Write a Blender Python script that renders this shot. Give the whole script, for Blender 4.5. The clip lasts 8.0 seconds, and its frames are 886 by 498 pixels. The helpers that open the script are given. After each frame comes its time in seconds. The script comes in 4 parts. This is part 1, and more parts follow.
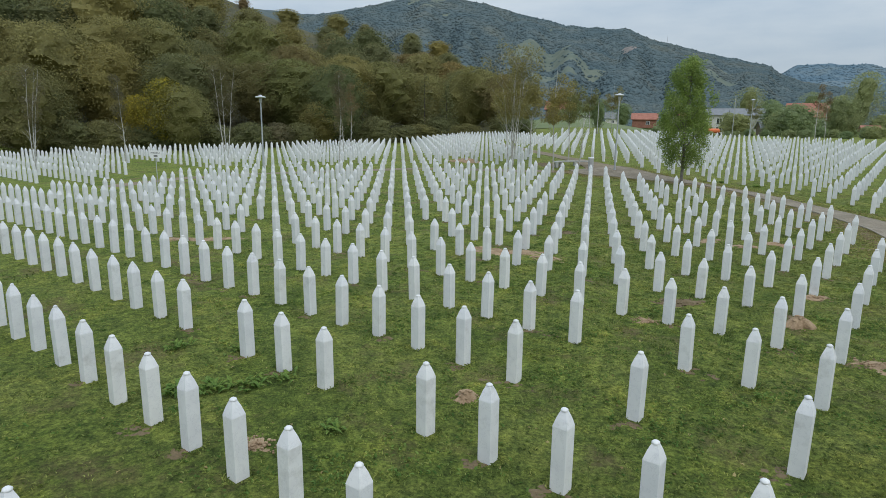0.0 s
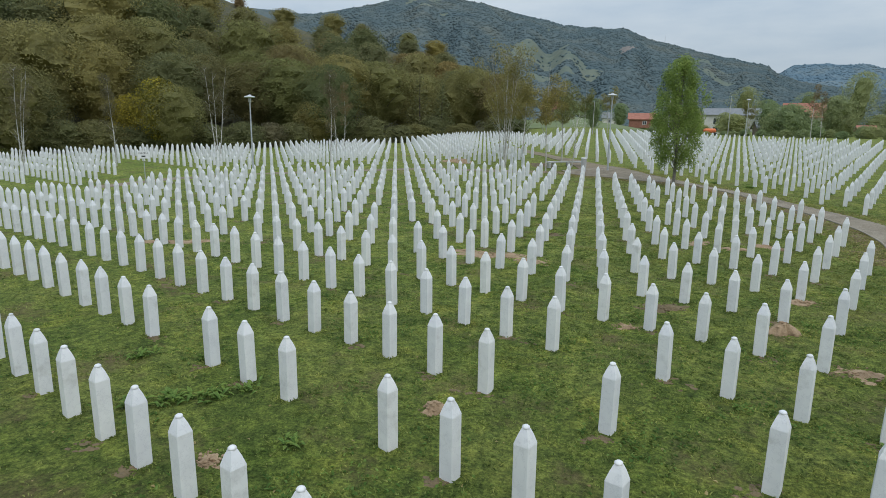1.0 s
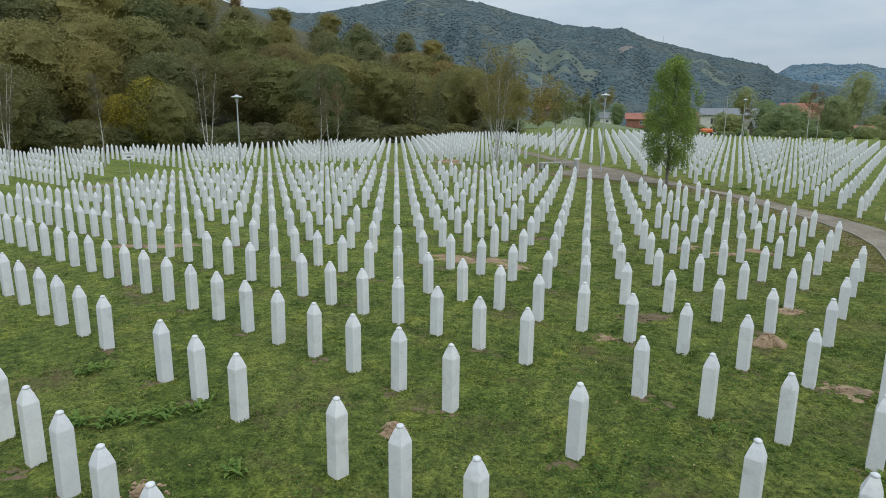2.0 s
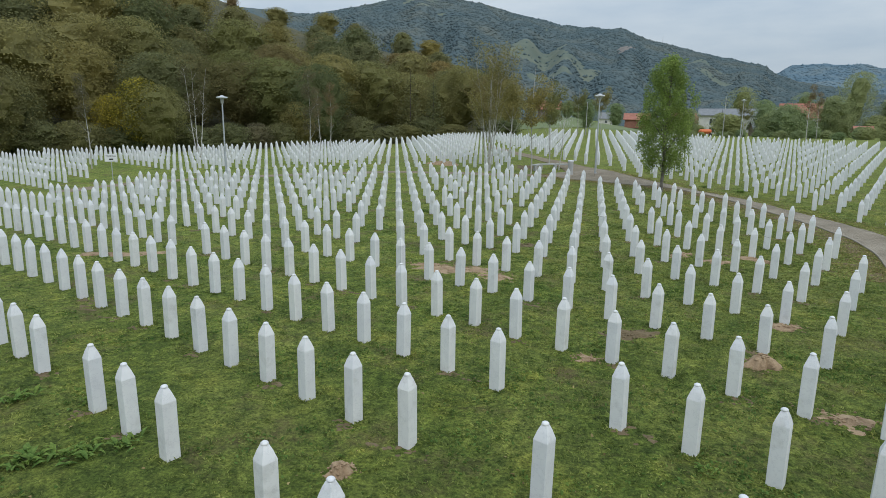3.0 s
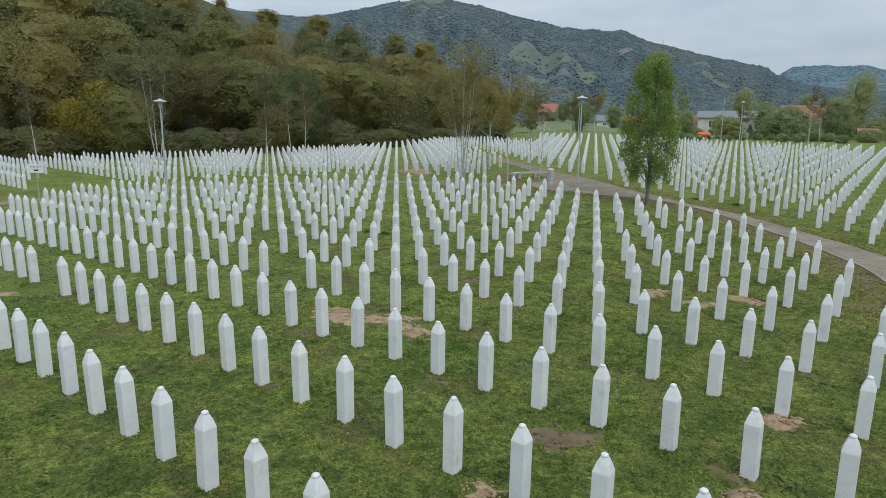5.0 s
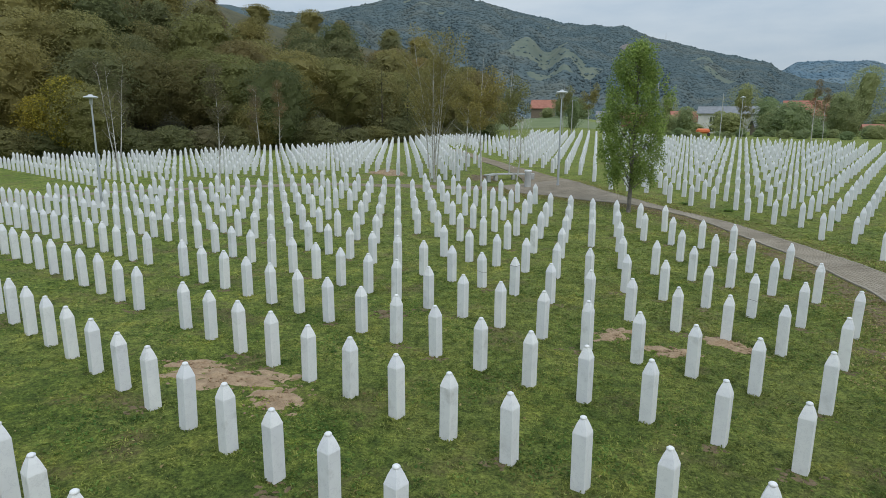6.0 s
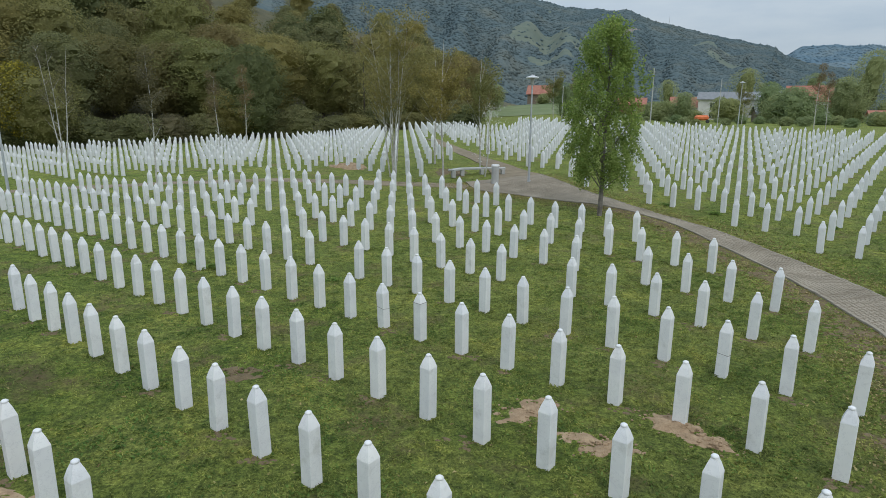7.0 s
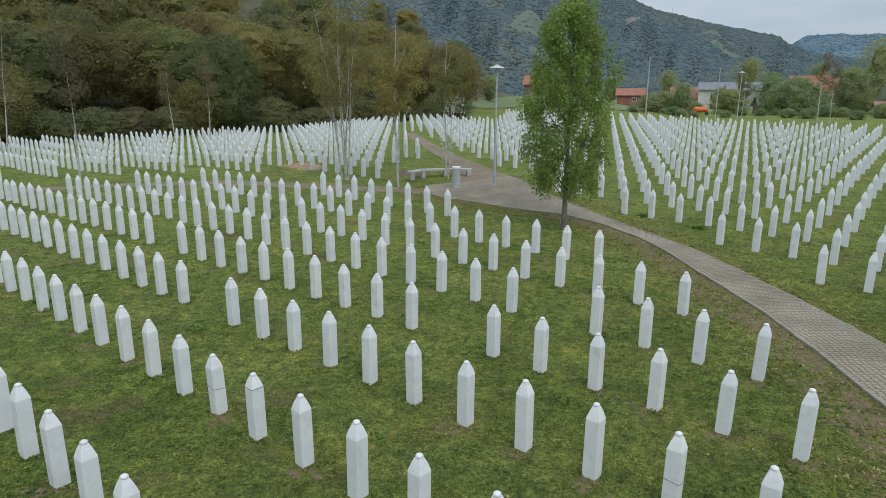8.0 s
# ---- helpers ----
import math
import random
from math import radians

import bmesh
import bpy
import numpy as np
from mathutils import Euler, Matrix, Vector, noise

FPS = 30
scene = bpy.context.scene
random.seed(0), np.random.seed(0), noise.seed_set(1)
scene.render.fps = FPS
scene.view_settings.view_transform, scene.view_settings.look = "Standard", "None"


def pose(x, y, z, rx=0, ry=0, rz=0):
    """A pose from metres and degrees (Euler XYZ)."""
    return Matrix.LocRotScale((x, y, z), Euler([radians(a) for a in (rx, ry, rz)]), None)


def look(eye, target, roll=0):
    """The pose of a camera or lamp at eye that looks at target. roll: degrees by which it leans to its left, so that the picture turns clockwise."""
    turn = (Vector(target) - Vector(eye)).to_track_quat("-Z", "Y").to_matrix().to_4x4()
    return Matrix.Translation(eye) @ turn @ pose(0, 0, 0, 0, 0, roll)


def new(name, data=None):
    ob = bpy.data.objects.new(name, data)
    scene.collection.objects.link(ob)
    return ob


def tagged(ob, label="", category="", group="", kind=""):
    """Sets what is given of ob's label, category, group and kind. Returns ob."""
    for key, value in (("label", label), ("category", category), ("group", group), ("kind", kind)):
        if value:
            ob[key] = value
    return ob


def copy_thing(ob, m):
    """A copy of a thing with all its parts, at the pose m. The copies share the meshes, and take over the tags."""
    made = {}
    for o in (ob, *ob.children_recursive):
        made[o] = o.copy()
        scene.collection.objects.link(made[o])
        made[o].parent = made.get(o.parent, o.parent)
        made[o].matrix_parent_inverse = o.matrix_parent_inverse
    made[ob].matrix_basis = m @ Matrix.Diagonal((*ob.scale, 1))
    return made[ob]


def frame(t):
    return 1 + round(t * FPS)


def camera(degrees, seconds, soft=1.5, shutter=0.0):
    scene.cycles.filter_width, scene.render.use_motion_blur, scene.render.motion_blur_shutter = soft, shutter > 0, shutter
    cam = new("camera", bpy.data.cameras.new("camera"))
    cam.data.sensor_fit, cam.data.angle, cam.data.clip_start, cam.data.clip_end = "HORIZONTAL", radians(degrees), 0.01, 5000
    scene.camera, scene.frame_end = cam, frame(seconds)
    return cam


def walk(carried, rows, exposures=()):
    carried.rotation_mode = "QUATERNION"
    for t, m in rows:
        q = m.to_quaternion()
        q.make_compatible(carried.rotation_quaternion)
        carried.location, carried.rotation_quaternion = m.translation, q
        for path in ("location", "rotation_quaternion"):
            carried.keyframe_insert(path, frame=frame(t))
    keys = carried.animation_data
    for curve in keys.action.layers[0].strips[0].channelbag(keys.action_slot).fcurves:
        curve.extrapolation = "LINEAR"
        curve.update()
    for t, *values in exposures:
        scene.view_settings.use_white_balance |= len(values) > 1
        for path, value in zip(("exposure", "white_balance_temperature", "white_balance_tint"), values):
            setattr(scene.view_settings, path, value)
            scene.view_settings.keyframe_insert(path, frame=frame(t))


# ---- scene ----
cam = camera(71.6, 8.0, 0.75)
PATH = [
    (0, (0.648, -2.935, 4.209), (0.122, -1.049, 3.799), 0.71),
    (0.5, (0.823, -2.726, 4.224), (0.300, -0.840, 3.814), 0.72),
    (1, (1.020, -2.446, 4.248), (0.500, -0.559, 3.837), 0.74),
    (1.5, (1.229, -2.118, 4.277), (0.712, -0.231, 3.865), 0.76),
    (3, (1.764, -0.585, 4.368), (1.249, 1.303, 3.957), 0.76),
    (3.5, (1.939, 0.170, 4.407), (1.420, 2.057, 3.997), 0.63),
    (4, (2.157, 1.136, 4.472), (1.636, 3.022, 4.060), 0.61),
    (4.5, (2.473, 2.418, 4.536), (1.951, 4.305, 4.125), 0.61),
    (4.7, (2.634, 3.030, 4.531), (2.114, 4.919, 4.129), 0.60),
    (5.8, (3.810, 7.211, 4.603), (3.281, 9.096, 4.193), 0.42),
    (6, (4.055, 8.120, 4.596), (3.526, 10.004, 4.183), 0.41),
    (6.5, (4.744, 10.324, 4.667), (4.211, 12.202, 4.235), 0.29),
    (7, (5.397, 12.591, 4.773), (4.864, 14.464, 4.317), 0.31),
    (7.5, (6.034, 14.828, 4.856), (5.497, 16.696, 4.386), 0.27),
    (8, (6.616, 17.045, 4.970), (6.078, 18.909, 4.485), 0.24),
]
walk(cam, [(t, look(eye, target, roll)) for t, eye, target, roll in PATH])

# ---------------------------------------------------------------- world and light
world = bpy.data.worlds.new("overcast_sky")
scene.world = world
world.use_nodes = True
wn, wl = world.node_tree.nodes, world.node_tree.links
wn.clear()
w_out = wn.new("ShaderNodeOutputWorld")
w_bg = wn.new("ShaderNodeBackground")
w_sky = wn.new("ShaderNodeTexSky")
w_sky.sky_type = "NISHITA"
w_sky.sun_disc = False
w_sky.sun_elevation = radians(50)
w_sky.sun_rotation = radians(145)
w_sky.air_density, w_sky.dust_density, w_sky.ozone_density = 1.0, 2.0, 1.0
w_co = wn.new("ShaderNodeTexCoord")
w_map = wn.new("ShaderNodeMapping")
w_map.inputs["Scale"].default_value = (1.6, 1.6, 6.0)
w_noise = wn.new("ShaderNodeTexNoise")
w_noise.inputs["Scale"].default_value = 2.2
w_noise.inputs["Detail"].default_value = 6
w_noise.inputs["Roughness"].default_value = 0.55
w_ramp = wn.new("ShaderNodeValToRGB")
w_ramp.color_ramp.elements[0].position, w_ramp.color_ramp.elements[0].color = 0.32, (4.5, 5.7, 7.0, 1)
w_ramp.color_ramp.elements[1].position, w_ramp.color_ramp.elements[1].color = 0.66, (6.5, 7.4, 8.2, 1)
w_mix = wn.new("ShaderNodeMixRGB")
w_mix.inputs[0].default_value = 0.88
wl.new(w_co.outputs["Generated"], w_map.inputs["Vector"])
wl.new(w_map.outputs["Vector"], w_noise.inputs["Vector"])
wl.new(w_noise.outputs["Fac"], w_ramp.inputs["Fac"])
wl.new(w_sky.outputs["Color"], w_mix.inputs[1])
wl.new(w_ramp.outputs["Color"], w_mix.inputs[2])
w_sep = wn.new("ShaderNodeSeparateXYZ")
w_up = wn.new("ShaderNodeMapRange")
w_up.inputs["From Min"].default_value, w_up.inputs["From Max"].default_value = 0.0, 0.9
w_up.inputs["To Min"].default_value, w_up.inputs["To Max"].default_value = 0.66, 1.5
w_mul = wn.new("ShaderNodeMixRGB")
w_mul.blend_type = "MULTIPLY"
w_mul.inputs[0].default_value = 1.0
wl.new(w_co.outputs["Generated"], w_sep.inputs[0])
wl.new(w_sep.outputs["Z"], w_up.inputs["Value"])
wl.new(w_mix.outputs["Color"], w_mul.inputs[1])
wl.new(w_up.outputs["Result"], w_mul.inputs[2])
wl.new(w_mul.outputs["Color"], w_bg.inputs["Color"])
w_bg.inputs["Strength"].default_value = 0.117
wl.new(w_bg.outputs["Background"], w_out.inputs["Surface"])

sun = new("sun", bpy.data.lights.new("sun", "SUN"))
sun.data.energy, sun.data.angle, sun.data.color = 1.0, radians(40), (1.0, 0.97, 0.92)
sun.matrix_world = look((30, -40, 60), (0, 0, 0))

# ---------------------------------------------------------------- materials


def material(name, rough=0.8):
    m = bpy.data.materials.new(name)
    m.use_nodes = True
    nt = m.node_tree
    nt.nodes["Principled BSDF"].inputs["Roughness"].default_value = rough
    return m, nt, nt.nodes["Principled BSDF"]


def coords(nt, scale=1.0, kind="Object"):
    tc = nt.nodes.new("ShaderNodeTexCoord")
    mp = nt.nodes.new("ShaderNodeMapping")
    mp.inputs["Scale"].default_value = (scale, scale, scale) if not isinstance(scale, tuple) else scale
    nt.links.new(tc.outputs[kind], mp.inputs["Vector"])
    return mp.outputs["Vector"]


def noise_node(nt, vec, scale, detail=5, rough=0.55):
    n = nt.nodes.new("ShaderNodeTexNoise")
    n.inputs["Scale"].default_value, n.inputs["Detail"].default_value, n.inputs["Roughness"].default_value = scale, detail, rough
    nt.links.new(vec, n.inputs["Vector"])
    return n.outputs["Fac"]


def ramp(nt, fac, stops):
    r = nt.nodes.new("ShaderNodeValToRGB")
    e = r.color_ramp.elements
    while len(e) < len(stops):
        e.new(0.5)
    for k, (p, c) in enumerate(stops):
        e[k].position, e[k].color = p, (*c, 1) if len(c) == 3 else c
    nt.links.new(fac, r.inputs["Fac"])
    return r.outputs["Color"]


def mixed(nt, fac, a, b, how="MIX"):
    m = nt.nodes.new("ShaderNodeMixRGB")
    m.blend_type = how
    for socket, v in zip(m.inputs, (fac, a, b)):
        if isinstance(v, (int, float)):
            socket.default_value = v
        elif isinstance(v, tuple):
            socket.default_value = (*v, 1)
        else:
            nt.links.new(v, socket)
    return m.outputs["Color"]


def bump(nt, bsdf, height, strength=0.4, distance=0.02):
    b = nt.nodes.new("ShaderNodeBump")
    b.inputs["Strength"].default_value, b.inputs["Distance"].default_value = strength, distance
    nt.links.new(height, b.inputs["Height"])
    nt.links.new(b.outputs["Normal"], bsdf.inputs["Normal"])


def grainy(name, a, b, scale=6.0, rough=0.8, bumpy=0.3, fine=40.0, dist=0.01, kind="Object", metal=0.0):
    """A surface of two tones at a coarse and a fine scale, with relief."""
    m, nt, p = material(name, rough)
    v = coords(nt, 1.0, kind)
    n1, n2 = noise_node(nt, v, scale), noise_node(nt, v, fine, 3)
    c1 = ramp(nt, n1, [(0.35, a), (0.65, b)])
    dark = tuple(0.75 * x for x in a)
    c2 = mixed(nt, 0.25, c1, ramp(nt, n2, [(0.3, dark), (0.7, b)]))
    nt.links.new(c2, p.inputs["Base Color"])
    p.inputs["Metallic"].default_value = metal
    bump(nt, p, n2, bumpy, dist)
    return m


def dryness(nt, v):
    """From lush turf to the drier grass towards the path, broken by noise."""
    dot = nt.nodes.new("ShaderNodeVectorMath")
    dot.operation = "DOT_PRODUCT"
    nt.links.new(v, dot.inputs[0])
    dot.inputs[1].default_value = (0.030, 0.020, 0.0)
    add = nt.nodes.new("ShaderNodeMath")
    add.operation = "MULTIPLY_ADD"
    nt.links.new(noise_node(nt, v, 0.45, 5, 0.65), add.inputs[0])
    add.inputs[1].default_value = 0.9
    nt.links.new(dot.outputs["Value"], add.inputs[2])
    return ramp(nt, add.outputs["Value"], [(0.75, (0, 0, 0)), (1.05, (0.42, 0.42, 0.42))])


def sward(nt, v):
    """Lush and thin stretches of the lawn, from hand-wide tufts to strides."""
    a = ramp(nt, noise_node(nt, v, 0.8, 4, 0.6), [(0.34, (0.66, 0.74, 0.70)), (0.52, (1.0, 1.0, 1.0)), (0.68, (1.30, 1.16, 1.05))])
    b = ramp(nt, noise_node(nt, v, 3.6, 4, 0.65), [(0.36, (0.58, 0.66, 0.62)), (0.62, (1.34, 1.26, 1.15))])
    return mixed(nt, 1.0, a, b, "MULTIPLY")


def foliage(name, a, b, c, trans=0.48, dry=None):
    """Leaves in three tones, varied by leaf and by tree."""
    m, nt, p = material(name, 0.6)
    geo = nt.nodes.new("ShaderNodeNewGeometry")
    info = nt.nodes.new("ShaderNodeObjectInfo")
    col = ramp(nt, geo.outputs["Random Per Island"], [(0.1, a), (0.5, b), (0.95, c)])
    v = coords(nt, 1.0)
    big = ramp(nt, noise_node(nt, v, 0.6, 3), [(0.3, (0.82, 0.82, 0.82)), (0.7, (1.1, 1.08, 1.0))])
    col = mixed(nt, 1.0, col, big, "MULTIPLY")
    tree = ramp(nt, info.outputs["Random"], [(0.0, (0.75, 0.85, 0.8)), (0.5, (1.0, 1.0, 1.0)), (1.0, (1.15, 1.06, 0.92))])
    col = mixed(nt, 1.0, col, tree, "MULTIPLY")
    if dry:
        col = mixed(nt, 0.85, col, sward(nt, v), "MULTIPLY")
        col = mixed(nt, mixed(nt, 0.4, (0, 0, 0), dryness(nt, v)), col, mixed(nt, 0.6, col, dry))
    nt.links.new(col, p.inputs["Base Color"])
    p.inputs["Specular IOR Level"].default_value = 0.08
    t = nt.nodes.new("ShaderNodeBsdfTranslucent")
    nt.links.new(col, t.inputs["Color"])
    mx = nt.nodes.new("ShaderNodeMixShader")
    mx.inputs[0].default_value = trans
    nt.links.new(p.outputs[0], mx.inputs[1])
    nt.links.new(t.outputs[0], mx.inputs[2])
    nt.links.new(mx.outputs[0], nt.nodes["Material Output"].inputs["Surface"])
    return m


def marble():
    m, nt, p = material("white_marble", 0.55)
    v = coords(nt)
    info = nt.nodes.new("ShaderNodeObjectInfo")
    add = nt.nodes.new("ShaderNodeVectorMath")
    add.operation = "MULTIPLY_ADD"
    nt.links.new(info.outputs["Random"], add.inputs[0])
    add.inputs[1].default_value = (37.0, 23.0, 51.0)
    nt.links.new(v, add.inputs[2])
    v = add.outputs["Vector"]
    cloud = ramp(nt, noise_node(nt, v, 3.0, 5), [(0.3, (0.725, 0.72, 0.72)), (0.7, (0.815, 0.81, 0.795))])
    vein = ramp(nt, noise_node(nt, v, 5.5, 8, 0.7), [(0.485, (1, 1, 1)), (0.5, (0.8, 0.8, 0.82)), (0.515, (1, 1, 1))])
    col = mixed(nt, 0.7, cloud, vein, "MULTIPLY")
    grime = ramp(nt, noise_node(nt, v, 2.2, 6, 0.65), [(0.56, (1, 1, 1)), (0.74, (0.70, 0.69, 0.66))])
    col = mixed(nt, 0.8, col, grime, "MULTIPLY")
    tone = ramp(nt, info.outputs["Random"], [(0.0, (0.93, 0.94, 0.96)), (1.0, (1.0, 1.0, 0.98))])
    col = mixed(nt, 1.0, col, tone, "MULTIPLY")
    nt.links.new(col, p.inputs["Base Color"])
    bump(nt, p, noise_node(nt, v, 60, 3), 0.12, 0.004)
    return m


def turf():
    m, nt, p = material("mown_turf", 0.9)
    v = coords(nt)
    g1 = noise_node(nt, v, 0.35, 4)
    g2 = noise_node(nt, v, 2.3, 6, 0.65)
    g3 = noise_node(nt, v, 20.0, 8, 0.8)
    col = ramp(nt, g2, [(0.3, (0.108, 0.156, 0.037)), (0.5, (0.165, 0.220, 0.052)), (0.72, (0.240, 0.276, 0.080))])
    col = mixed(nt, 0.55, col, ramp(nt, g1, [(0.35, (0.120, 0.175, 0.040)), (0.65, (0.242, 0.268, 0.088))]))
    speck = ramp(nt, g3, [(0.36, (0.26, 0.30, 0.26)), (0.62, (1.65, 1.6, 1.4))])
    col = mixed(nt, 0.9, col, speck, "MULTIPLY")
    tuft = ramp(nt, noise_node(nt, v, 7.0, 6, 0.75), [(0.38, (0.45, 0.48, 0.45)), (0.62, (1.4, 1.36, 1.25))])
    col = mixed(nt, 0.8, col, tuft, "MULTIPLY")
    col = mixed(nt, 0.7, col, sward(nt, v), "MULTIPLY")
    soil_at = ramp(nt, noise_node(nt, v, 0.55, 7, 0.7), [(0.53, (0, 0, 0)), (0.68, (1, 1, 1))])
    soil = ramp(nt, g3, [(0.3, (0.11, 0.075, 0.042)), (0.7, (0.24, 0.165, 0.10))])
    col = mixed(nt, mixed(nt, 0.75, (0, 0, 0), soil_at), col, soil)
    col = mixed(nt, mixed(nt, 0.3, (0, 0, 0), dryness(nt, v)), col, mixed(nt, 1.0, speck, (0.25, 0.24, 0.09), "MULTIPLY"))
    nt.links.new(col, p.inputs["Base Color"])
    p.inputs["Specular IOR Level"].default_value = 0.15
    bump(nt, p, g3, 1.0, 0.08)
    return m


M_MARBLE = marble()
M_TURF = turf()
M_PATH = grainy("worn_setts", (0.21, 0.172, 0.125), (0.30, 0.250, 0.185), 1.2, 0.9, 0.6, 30, 0.02)
M_DIRT = grainy("trodden_gravel", (0.165, 0.128, 0.080), (0.275, 0.220, 0.145), 1.5, 0.95, 0.6, 25, 0.02)
M_CLAY = grainy("pale_clay", (0.25, 0.165, 0.095), (0.44, 0.315, 0.195), 5.0, 0.95, 0.8, 30, 0.03)
M_CONCRETE = grainy("pale_concrete", (0.36, 0.36, 0.35), (0.50, 0.50, 0.48), 2.0, 0.85, 0.25, 50)
M_STEEL = grainy("galvanised_steel", (0.42, 0.44, 0.46), (0.56, 0.58, 0.60), 3.0, 0.5, 0.1, 50, 0.004, metal=0.5)
M_LAMPCAP = grainy("white_enamel", (0.50, 0.52, 0.54), (0.60, 0.61, 0.62), 4.0, 0.4, 0.05)
M_BARK = grainy("dark_bark", (0.05, 0.04, 0.03), (0.12, 0.10, 0.075), 3.0, 0.95, 0.8, 20, 0.03)
M_BIRCH = grainy("birch_bark", (0.30, 0.285, 0.26), (0.62, 0.60, 0.56), 5.0, 0.8, 0.4, 25, 0.01)
M_YOUNGBARK = grainy("young_bark", (0.10, 0.085, 0.07), (0.24, 0.215, 0.19), 4.0, 0.9, 0.5, 20, 0.02)
M_LEAF = foliage("broad_leaves", (0.218, 0.205, 0.086), (0.270, 0.252, 0.102), (0.332, 0.304, 0.124), 0.45)
# greens by the houses, lightened and blued to carry the haze in between
M_LEAF_GARDEN = foliage("hazed_garden_leaves", (0.265, 0.315, 0.165), (0.320, 0.370, 0.190), (0.385, 0.425, 0.220), 0.5)
M_LEAF_DARK = foliage("dark_leaves", (0.156, 0.162, 0.078), (0.195, 0.200, 0.094), (0.242, 0.240, 0.112), 0.45)
M_LEAF_OLIVE = foliage("turning_leaves", (0.200, 0.172, 0.082), (0.245, 0.205, 0.094), (0.300, 0.242, 0.108), 0.45)
M_LEAF_YELLOW = foliage("yellow_leaves", (0.18, 0.17, 0.04), (0.30, 0.26, 0.045), (0.42, 0.35, 0.05), 0.4)
M_LEAF_BIRCH = foliage("birch_leaves", (0.230, 0.308, 0.086), (0.318, 0.395, 0.112), (0.440, 0.495, 0.165), 0.5)
M_LEAF_BROWN = foliage("brown_leaves", (0.165, 0.140, 0.088), (0.205, 0.168, 0.102), (0.255, 0.202, 0.118), 0.42)
M_PLASTER = grainy("white_plaster", (0.55, 0.53, 0.50), (0.70, 0.68, 0.64), 0.6, 0.9, 0.1)
M_BRICKWALL = grainy("brick_wall", (0.24, 0.10, 0.07), (0.34, 0.16, 0.11), 1.5, 0.9, 0.3)
M_ROOF_RED = grainy("red_tiles", (0.29, 0.115, 0.080), (0.42, 0.18, 0.125), 1.2, 0.85, 0.5, 9, 0.03)
M_ROOF_GREY = grainy("grey_sheet_roof", (0.17, 0.18, 0.19), (0.25, 0.26, 0.27), 1.2, 0.8, 0.3, 9, 0.03)
M_WINDOW = grainy("window_glass", (0.03, 0.035, 0.04), (0.06, 0.07, 0.08), 1.0, 0.15, 0.0)
M_WOOD = grainy("grey_wood", (0.13, 0.10, 0.075), (0.24, 0.19, 0.14), 4.0, 0.9, 0.4)
M_JOINT = grainy("dark_mortar", (0.16, 0.15, 0.14), (0.30, 0.29, 0.27), 20.0, 0.95)
M_KERB = grainy("worn_edging", (0.26, 0.225, 0.175), (0.40, 0.355, 0.285), 3.0, 0.9, 0.3)
M_SOIL = grainy("brown_soil", (0.11, 0.082, 0.042), (0.21, 0.152, 0.082), 6.0, 0.95, 0.8, 30, 0.03)
M_SETT = grainy("grey_setts", (0.225, 0.188, 0.138), (0.360, 0.308, 0.235), 0.8, 0.85, 0.4, 30, 0.01)
M_GRASS = foliage("grass_blades", (0.118, 0.170, 0.054), (0.246, 0.307, 0.096), (0.400, 0.450, 0.168), 0.35, (0.459, 0.361, 0.133))
M_DRY = foliage("dry_grass", (0.246, 0.185, 0.084), (0.370, 0.293, 0.140), (0.524, 0.431, 0.210), 0.2)
M_WEED = foliage("weed_leaves", (0.128, 0.212, 0.062), (0.182, 0.282, 0.080), (0.258, 0.355, 0.112), 0.35, (0.40, 0.36, 0.12))
M_SIGN = grainy("white_sign", (0.70, 0.70, 0.70), (0.80, 0.80, 0.80), 3.0, 0.6, 0.0)
M_INK = grainy("black_paint", (0.02, 0.02, 0.02), (0.04, 0.04, 0.04), 3.0, 0.6, 0.0)
M_ORANGE = grainy("orange_cover", (0.60, 0.13, 0.04), (0.75, 0.20, 0.07), 2.0, 0.6, 0.1)
M_SCRUB = grainy("dark_undergrowth", (0.065, 0.066, 0.034), (0.12, 0.11, 0.055), 0.25, 0.95, 0.8, 3.0, 0.3)
M_HAY = grainy("meadow", (0.115, 0.155, 0.055), (0.175, 0.205, 0.085), 0.15, 0.95, 0.5, 4.0, 0.05)

# ---------------------------------------------------------------- mesh helpers


def mesh_from(name, verts, faces, mat, smooth=False):
    me = bpy.data.meshes.new(name)
    me.from_pydata([tuple(v) for v in verts], [], [tuple(f) for f in faces])
    me.materials.append(mat)
    if smooth:
        me.polygons.foreach_set("use_smooth", [True] * len(me.polygons))
    me.update()
    return me


def mesh_of(bm, name, mat, smooth=False):
    me = bpy.data.meshes.new(name)
    bmesh.ops.recalc_face_normals(bm, faces=bm.faces)
    bm.to_mesh(me)
    bm.free()
    me.materials.append(mat)
    if smooth:
        me.polygons.foreach_set("use_smooth", [True] * len(me.polygons))
    return me


def part(name, data, mat, parent, label=""):
    """One mesh object under a thing or a part; data is a bmesh or a mesh."""
    me = mesh_of(data, name, mat) if isinstance(data, bmesh.types.BMesh) else data
    ob = new(name, me)
    ob.parent = parent
    return tagged(ob, label)


def empty(name, m):
    ob = new(name)
    ob.empty_display_size = 0.1
    ob.matrix_world = m
    return ob


